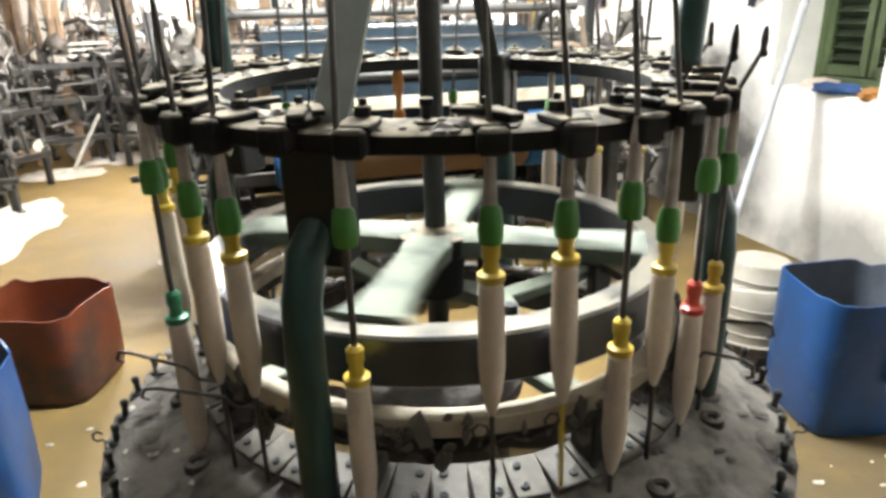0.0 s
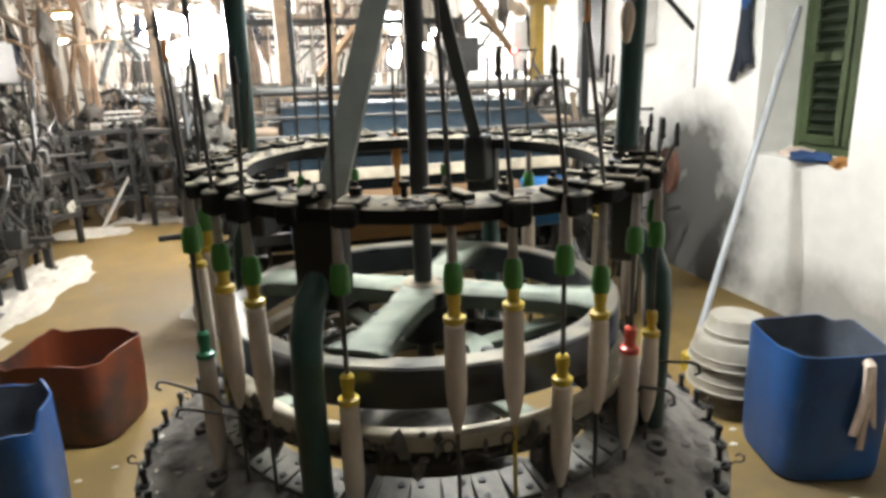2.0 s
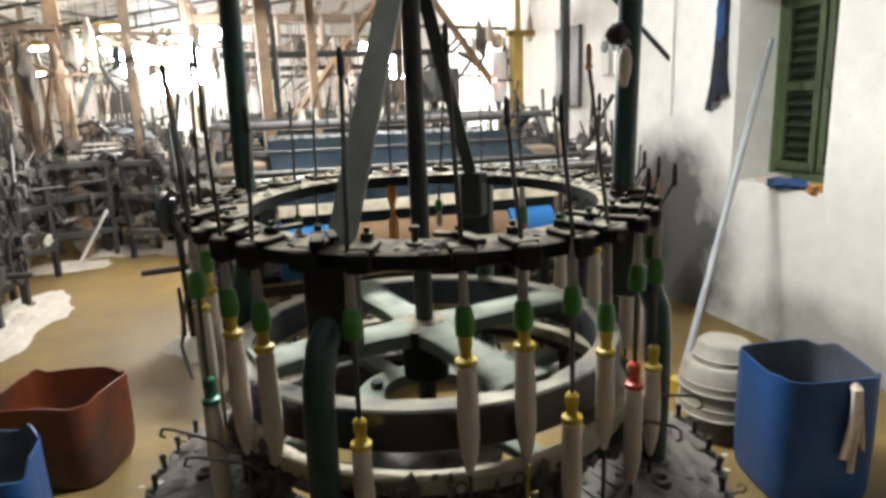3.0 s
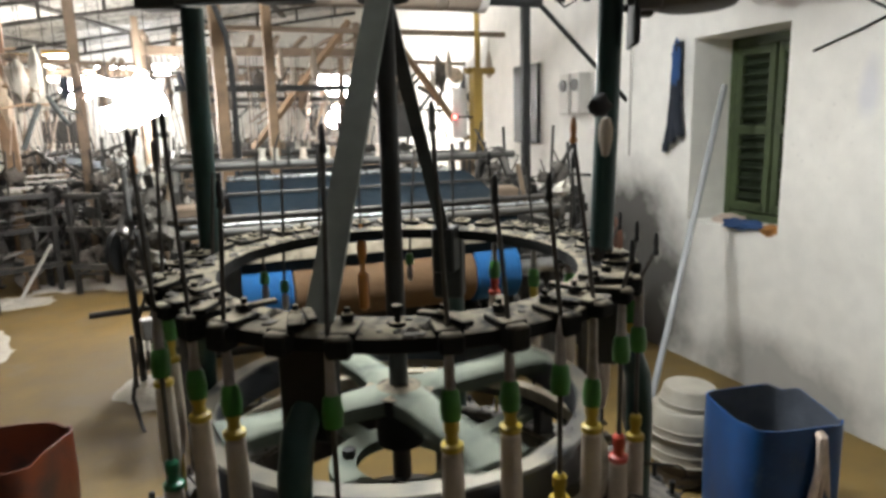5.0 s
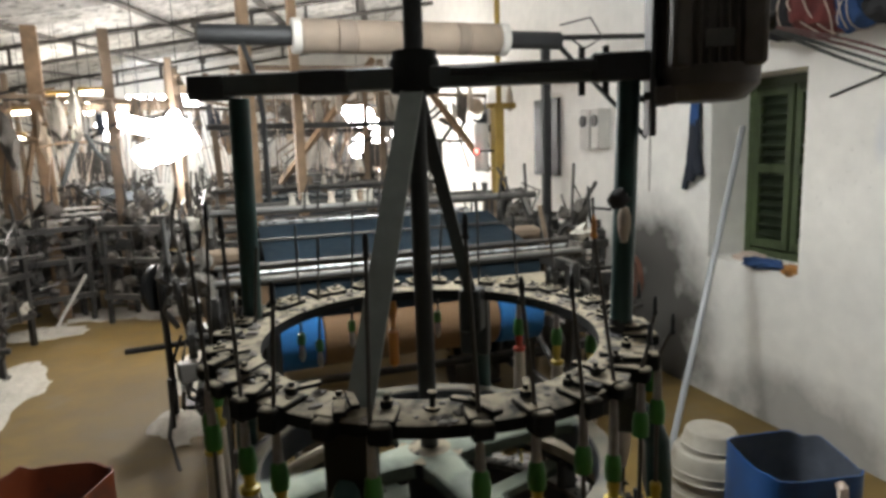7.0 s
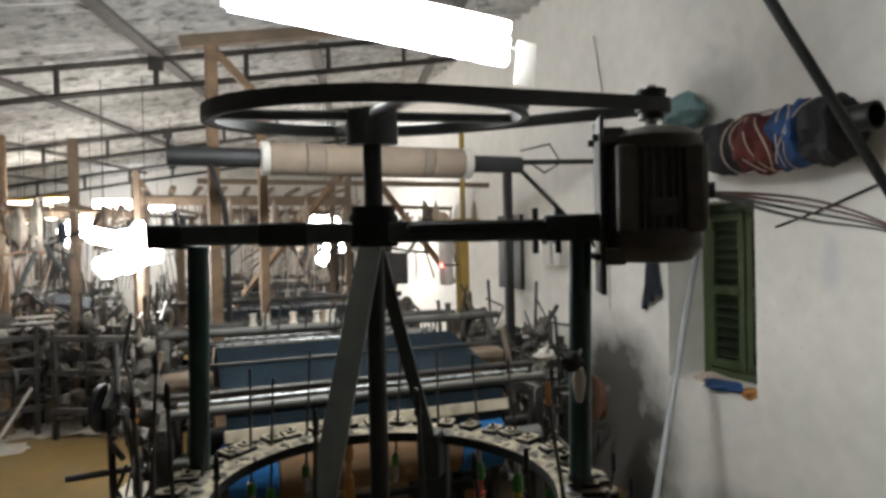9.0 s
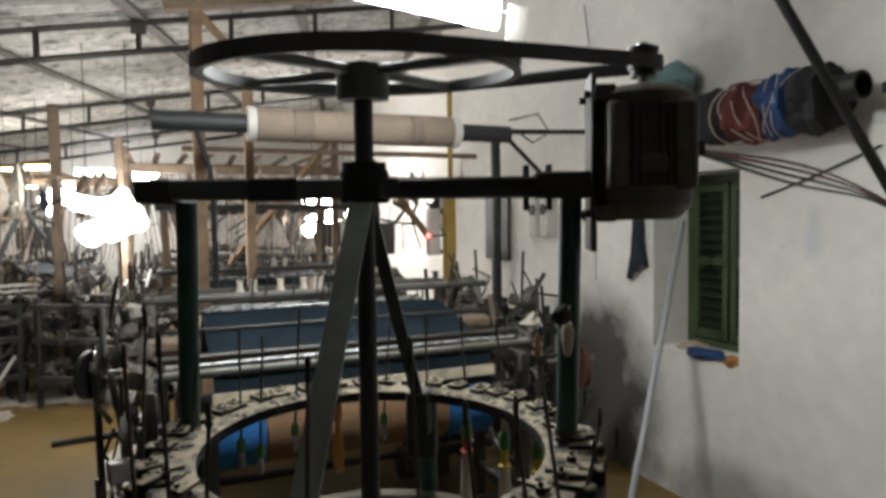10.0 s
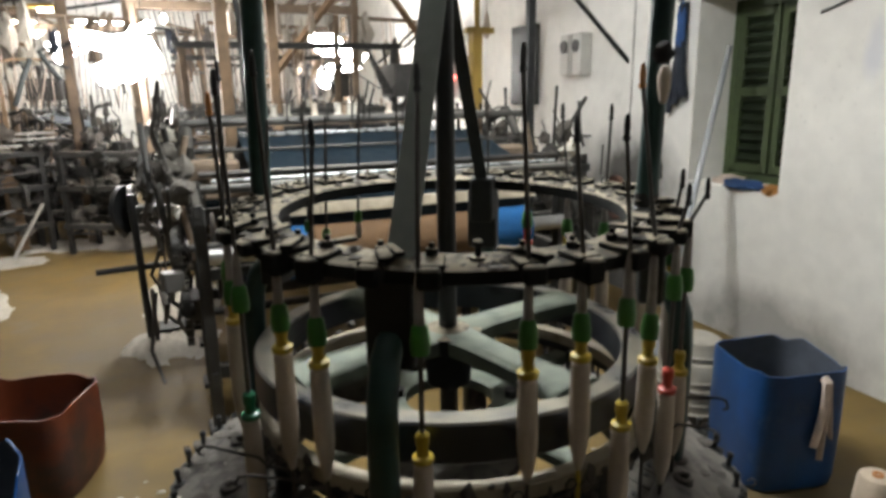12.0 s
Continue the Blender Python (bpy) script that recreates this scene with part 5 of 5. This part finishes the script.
part("blue_fold", lump(B(), (-0.022, -0.012, -0.17), (0.022, 0.036, 0.16), 5, 0.6), BLUE_CLOTH, hc, "faded blue fold")
part("nail", rod(B(), (-0.03, 0, 0.0), (0.04, 0, 0.0), 0.006, seg=6), IRON, hc)

# on the window's sill
sill_z = WIN[2]
s1 = single("blue_rag", lump(B(), (0, 0, 0.022), (0.075, 0.15, 0.035), 2, 0.5), BLUE_CLOTH, "crumpled blue rag on the sill", "rag", at=(3.06, 2.91, sill_z))
s2 = single("orange_rag", lump(B(), (0, 0, 0.018), (0.06, 0.07, 0.03), 6, 0.6), material("orange_rag", (0.42, 0.2, 0.06), 0.9, var=0.3), "frayed orange rag on the sill", "rag", at=(3.06, 2.70, sill_z))
single("yarn_waste", lump(B(), (0, 0, 0.02), (0.06, 0.12, 0.035), 12, 0.7), TWINE, "twists of yarn waste on the sill", "yarn waste", at=(3.15, 3.1, sill_z))
single("leaning_pipe", rod(B(), (2.03, 2.50, 0.03), (3.02, 3.10, 1.86), 0.019, seg=16), GREY_PIPE, "grey plastic pipe leaning against the window", "pipe")
single("yellow_pipe_end", lathe(B(), [(0.03, 0.0), (0.042, 0.0), (0.044, 0.09), (0.03, 0.09)], 18), YELLOW, "yellow plastic cup under the leaning pipe", "cup", at=(2.02, 2.49, 0.0))

# ---- drums and bins on the floor ----


def drum(name, at, half, height, turn, outside, inside, label, wavy, seed, dip=0.0):
    """A cut plastic drum with rounded corners, a wall of real thickness and an uneven cut rim."""
    d = thing(name, (*at, 0), label, "drum", "cut plastic drums", turn)
    n = 48

    def loop(k, z, inset, rim):
        q = math.tau * k / n
        c, s = math.cos(q), math.sin(q)
        e = 0.42
        x = half[0] * math.copysign(abs(c) ** e, c) * (1 - inset)
        y = half[1] * math.copysign(abs(s) ** e, s) * (1 - inset)
        if rim:
            z += wavy * noise.noise(Vector((c * 2 + seed, s * 2, 0))) - dip * max(0, -s) ** 2
        return (x, y, z)
    rows_o = [(0.0, 0.12, 0), (0.012, 0.05, 0), (0.05, 0.015, 0), (height * 0.5, -0.01, 0), (height, 0.0, 1)]
    rows_i = [(height, 0.03, 1), (height * 0.5, 0.03, 0), (0.06, 0.05, 0), (0.02, 0.14, 0)]

    def skin(rws, lid):
        bm = B()
        rr = [[bm.verts.new(loop(k, z, i, r)) for k in range(n)] for z, i, r in rws]
        for a, b in zip(rr, rr[1:]):
            for k in range(n):
                bm.faces.new((a[k], a[(k + 1) % n], b[(k + 1) % n], b[k]))
        bm.faces.new(rr[lid])
        bmesh.ops.recalc_face_normals(bm, faces=bm.faces)
        return bm
    part("shell", skin(rows_o + rows_i[:1], 0), outside, d)
    part("lining", skin(rows_i, -1), inside, d)
    return d


drum("cut_drum", (-0.98, 2.83), (0.25, 0.22), 0.39, -16, RED_PLASTIC, RED_PLASTIC, "cut red-brown plastic drum on the floor", 0.03, 1.3, 0.0)
drum("cut_drum", (1.985, 1.66), (0.205, 0.205), 0.52, -14, BLUE_PLASTIC, DRUM_INSIDE, "cut blue plastic drum with a rag over its side", 0.022, 4.1, 0.0)
drum("cut_drum", (-1.04, 1.98), (0.22, 0.22), 0.5, 10, BLUE_PLASTIC, DRUM_INSIDE, "cut blue plastic drum beside the machine", 0.05, 7.7, 0.0)
bm = B()
for k, (dx, low) in enumerate(((-0.022, 0.15), (0.0, 0.21), (0.026, 0.13))):
    bent(bm, [(dx * 0.3, 0.012, 0.13), (dx * 0.5, -0.006, 0.12), (dx * 0.6, -0.012, 0.05), (dx * 0.8 + 0.006 * k, -0.010, -0.03), (dx * 1.4, -0.012, -low * 0.6), (dx * 1.9, -0.010, -low)], 0.014 - 0.002 * k, 8)
for v in bm.verts:
    v.co += Vector((0.013, 0.004, 0.010)) * noise.noise(v.co * 34)
single("hanging_rag", bm, TWINE, "frayed beige rag in tails hung over the drum", "rag", at=(1.995, 1.438, 0.37))
for k, (z, h, r, top) in enumerate(((0.0, 0.15, 0.135, 0.130), (0.125, 0.14, 0.192, 0.172), (0.235, 0.125, 0.180, 0.160), (0.345, 0.105, 0.135, 0.118))):
    tub = thing("stacked_tub", (1.95, 2.10, z), "dirty brown tub at the bottom of a stack" if k == 0 else "clouded plastic tub upturned in a stack", "tub", "stack of tubs")
    tub.matrix_world = pose(1.95 + 0.012 * (k % 2), 2.10, z, 0.6 * k, -1.0 * (k % 2), 30 * k)
    skin = TUB if k else TUB_DIRTY
    wall = part("wall", lathe(B(), [(r * 0.97, 0.004), (r, 0.004), (r * 0.985, h * 0.35), (r * 0.96, h * 0.38), (top, h * 0.90), (top * 0.93, h), (top * 0.6, h + 0.004), (0.0, h + 0.002)], 40), skin, tub)
    part("rim", bent(B(), [(r * math.cos(q), r * math.sin(q), 0.007) for q in [math.tau * j / 40 for j in range(40)]], 0.007, 8, True), skin, wall)
    part("rib", bent(B(), [(r * 0.975 * math.cos(q), r * 0.975 * math.sin(q), h * 0.37) for q in [math.tau * j / 40 for j in range(40)]], 0.005, 6, True), skin, wall)
cone = thing("yarn_cone", (2.07, 1.24, 0.0), "pale yarn cone standing on the floor", "yarn cone")
part("yarn", lathe(B(), [(0.075, 0.0), (0.08, 0.01), (0.068, 0.16), (0.06, 0.175), (0.02, 0.175)], 28), CREAM_CLOTH, cone)
part("core", lathe(B(), [(0.014, 0.16), (0.02, 0.16), (0.02, 0.185), (0.014, 0.185)], 16, True), AMBER, cone)

# stand with a level handle at loom's corner
st = thing("let_off_stand", (-0.56, 4.48, 0), "dark iron stand with a level handle", "stand")
part("post", rod(B(), (0, 0, 0), (-0.02, 0, 1.0), 0.024, seg=10), IRON, st)
part("handle", rod(B(), (-0.28, 0, 0.5), (0.5, 0.02, 0.52), 0.022, seg=10), IRON, st)
part("rear_post", rod(B(), (0.28, 0.15, 0), (0.26, 0.15, 1.15), 0.022, seg=10), IRON, st)
part("base", box(B(), (0.3, 0.2, 0.05), (0.2, 0.1, 0.025), bevel=0.006), IRON, st)

# lint on the floor
def lint_heap(x, y, sx, sy, h, seed):
    bm = B()
    n = 26
    g = [[None] * (n + 1) for _ in range(n + 1)]
    for i in range(n + 1):
        for j in range(n + 1):
            u, v = 2 * i / n - 1, 2 * j / n - 1
            r = math.hypot(u, v)
            k = max(0.0, 1 - r * (1 + 0.5 * noise.noise(Vector((u * 2 + seed, v * 2, 0)))))
            z = h * k ** 0.8 * (0.65 + 0.7 * noise.noise(Vector((u * 7, v * 7, seed)))) - 0.006
            g[i][j] = bm.verts.new((x + u * sx, y + v * sy, max(z, -0.006)))
    for i in range(n):
        for j in range(n):
            bm.faces.new((g[i][j], g[i + 1][j], g[i + 1][j + 1], g[i][j + 1]))
    return bm


bm = B()
for args in ((-0.42, 4.35, 0.32, 0.42, 0.06, 1), (-1.98, 5.3, 0.40, 1.0, 0.10, 2), (-2.0, 7.35, 0.42, 0.30, 0.07, 3), (-1.5, 7.95, 0.45, 0.35, 0.08, 9), (-0.85, 8.1, 0.5, 0.7, 0.09, 4), (-2.1, 4.1, 0.4, 0.5, 0.08, 5), (-0.35, 5.4, 0.3, 0.7, 0.1, 6), (-0.35, 2.2, 0.3, 0.3, 0.03, 7)):
    t = lint_heap(*args)
    me = bpy.data.meshes.new("tmp")
    t.to_mesh(me)
    t.free()
    bm.from_mesh(me)
    bpy.data.meshes.remove(me)
single("floor_lint", bm, LINT, "white cotton lint drifted along the floor", "lint", kind="stuff")


bm = B()
rng = random.Random(77)
for k in range(70):
    q = rng.uniform(0.004, 0.016)
    x, y = rng.choice(((1.45, 1.0), (1.3, 0.75), (-0.55, 1.6), (-0.6, 2.4), (1.55, 1.9), (1.9, 1.2)))
    lump(bm, (x + rng.gauss(0, 0.16), y + rng.gauss(0, 0.18), q * 0.2), (q * 1.6, q, q * 0.35), k * 0.9, 0.7, 1)
single("floor_scraps", bm, LINT, "small scraps of lint scattered on the floor", "lint", kind="stuff")

# thread cop and a knob hung at the post of the machine
hk = thing("thread_cop", (0.714, 0.975, 1.633), "small white thread cop hung by the machine's post", "cop")
part("thread", lathe(B(), [(0.0, -0.045), (0.007, -0.042), (0.014, -0.012), (0.015, 0.014), (0.009, 0.034), (0.0, 0.036)], 16), YARN, hk)
part("peg", bent(B(), [(0, 0, 0.03), (0.01, 0.02, 0.05), (0.05, 0.07, 0.055), (0.092, 0.128, 0.05)], 0.004, 6), DARK_ROD, hk)
part("knob", lump(B(), (-0.045, -0.044, 0.057), (0.022, 0.02, 0.022), 3, 0.4, 2), BLACK_CLOTH, hk, "fuzzy black knob")
part("knob_wire", rod(B(), (-0.045, -0.044, 0.057), (0.04, 0.06, 0.057), 0.003, seg=6), DARK_ROD, hk)
cup = thing("white_cup", (0.83, 1.63, 0.0), "white plastic cup standing under the ring machine", "cup")
part("wall", lathe(B(), [(0.0, 0.0), (0.032, 0.0), (0.040, 0.10), (0.037, 0.10), (0.029, 0.006), (0.0, 0.005)], 24), MILKY, cup)
part("rim", lathe(B(), [(0.037, 0.098), (0.043, 0.098), (0.043, 0.104), (0.037, 0.104)], 24, True), MILKY, cup)
# scraps on the floor under the loom
for x, y, sx, sy, q in ((1.13, 2.58, 0.10, 0.06, 12), (1.37, 2.50, 0.05, 0.04, -20)):
    single("blue_scrap", box(B(), (sx, sy, 0.035), (x, y, 0.0175), (0, 0, q), 0.008), BLUE_PLASTIC, "piece of blue plastic lying on the floor", "plastic scrap", group="plastic scraps")
# rusty wheel on the bracket of the stand by the wall
wheel = thing("rusty_wheel", (2.35, 3.29, 0.93), "rusty iron wheel on a stand's side shaft", "wheel")
part("disc", lathe(B(), [(0.0, -0.010), (0.105, -0.010), (0.12, -0.016), (0.14, -0.016), (0.14, 0.016), (0.12, 0.016), (0.105, 0.010), (0.0, 0.010)], 36), RUST, wheel).matrix_basis = pose(0, 0, 0, 0, 90, -12)
part("axle", rod(B(), (-0.22, 0.047, 0), (0.05, -0.011, 0), 0.016, seg=10), IRON, wheel)
part("bearing_block", box(B(), (0.10, 0.08, 0.09), (-0.18, 0.038, 0), (0, 0, -12), 0.006), LOOM_IRON, wheel)
part("pedestal", box(B(), (0.05, 0.05, 0.90), (-0.18, 0.038, -0.48), (0, 0, -12), 0.004), LOOM_IRON, wheel)
# dark wheel hung at the aisle's end
aw = thing("aisle_wheel", (-0.66, 4.94, 0.83), "dark iron hand wheel beside the aisle", "wheel")
part("disc", lathe(B(), [(0.0, -0.012), (0.13, -0.012), (0.15, -0.018), (0.17, -0.018), (0.17, 0.018), (0.15, 0.018), (0.13, 0.012), (0.0, 0.012)], 36), IRON, aw).matrix_basis = pose(0, 0, 0, 0, 90, -25)
part("axle", rod(B(), (0, 0, 0), (0.5, 0.1, 0.0), 0.02, seg=10), IRON, aw)
part("pedestal", box(B(), (0.06, 0.06, 0.85), (0.45, 0.09, -0.405), bevel=0.004), LOOM_IRON, aw)

# pale bars stacked on the winding stand beside the aisle
for k in range(3):
    single("pale_bar", box(B(), (0.55, 0.06, 0.028), (-1.73, 7.9, 1.13 + 0.06 * k), (0, 0, 4 + 3 * k), 0.004), SWITCH, "pale wooden bar stacked on a bracket", "bar", group="stacked bars")
br = thing("bar_bracket", (-1.73, 7.9, 0), "dark iron bracket holding pale bars", "bracket")
part("post", box(B(), (0.05, 0.05, 1.30), (0, 0.055, 0.65), bevel=0.004), LOOM_IRON, br)
for k in range(3):
    part("arm", box(B(), (0.06, 0.09, 0.031), (0, 0, 1.1005 + 0.06 * k), bevel=0.002), LOOM_IRON, br)
single("leaning_stick", rod(B(), (-1.92, 7.42, 0.02), (-1.60, 7.52, 0.56), 0.017, seg=8), SWITCH, "pale stick leaning against a winding stand", "stick")
# small warm lamps among the far racks
for x, y, z in ((-2.24, 8.6, 2.34), (-1.87, 8.6, 2.52), (-2.38, 8.6, 2.05), (-1.83, 8.6, 2.27), (-1.51, 8.6, 2.56)):
    wl = thing("strip_lamp", (x, y, z), "small warm strip lamp hung among far looms", "lamp", "strip lamps")
    part("tube", rod(B(), (-0.12, 0, 0), (0.12, 0, 0.01), 0.022, seg=12), WARM_GLOW, wl)
    part("reflector", box(B(), (0.28, 0.10, 0.04), (0, 0, 0.05), bevel=0.008), YELLOW_PAINT, wl)
    part("cord", rod(B(), (0, 0, 0.06), (0, 0, roof_z(x) - z + 0.05), 0.004, seg=5), IRON, wl)

# a bare bulb on a cord and the red lamp beside the column
bulb = thing("bare_bulb", (-0.25, 8.6, 2.50), "bare lit bulb hanging on a cord", "lamp")
part("glass", lathe(B(), [(0.0, -0.05), (0.022, -0.042), (0.034, -0.012), (0.030, 0.02), (0.016, 0.045), (0.014, 0.055)], 18), LAMP_GLOW, bulb)
part("holder", lathe(B(), [(0.016, 0.052), (0.020, 0.056), (0.018, 0.10), (0.006, 0.11)], 14), RUBBER, bulb)
part("cord", rod(B(), (0, 0, 0.105), (0, 0, roof_z(-0.25) - 2.50), 0.004, seg=6), RUBBER, bulb)
red_lamp = thing("red_indicator", (2.16, 5.50, 1.74), "small red indicator lamp on an arm", "lamp")
part("lens", lathe(B(), [(0.0, -0.02), (0.014, -0.015), (0.018, 0.0), (0.014, 0.015), (0.0, 0.02)], 14), RED_GLOW, red_lamp)
part("arm", rod(B(), (0.012, 0.004, 0), (0.225, 0.075, 0), 0.008, seg=8), IRON, red_lamp)

# ---- what turns ----
PHASE = 61.0


def turned(t):
    """Degrees that the rotor has turned by t seconds."""
    return -316.0 * t if t <= 7.7 else -2433.2 - 323.9 * (t - 7.7)


def motions():
    ax, ay = MC[0] + AX[0], MC[1] + AX[1]
    walk(rotor, [(k * 0.2, pose(ax, ay, 0, 0, 0, PHASE + turned(k * 0.2))) for k in range(61)])
    walk(pulley, [(k * 0.2, Matrix.Translation((ax, ay, PULLEY_Z)) @ LEANING @ pose(0, 0, 0, 0, 0, PHASE + turned(k * 0.2))) for k in range(61)])
    rng = random.Random(5)
    for a, swing in ((274, 1.1), (262, 0.6), (210, 0.6), (219, 0.6)):
        u = spindles[a]
        x, y, z = u.location
        walk(u, [(k * 0.1, pose(x, y, z, rng.uniform(-swing, swing) * 0.4, swing * (1 if k % 2 else -1) * rng.uniform(0.5, 1), 0)) for k in range(121)])


motions()
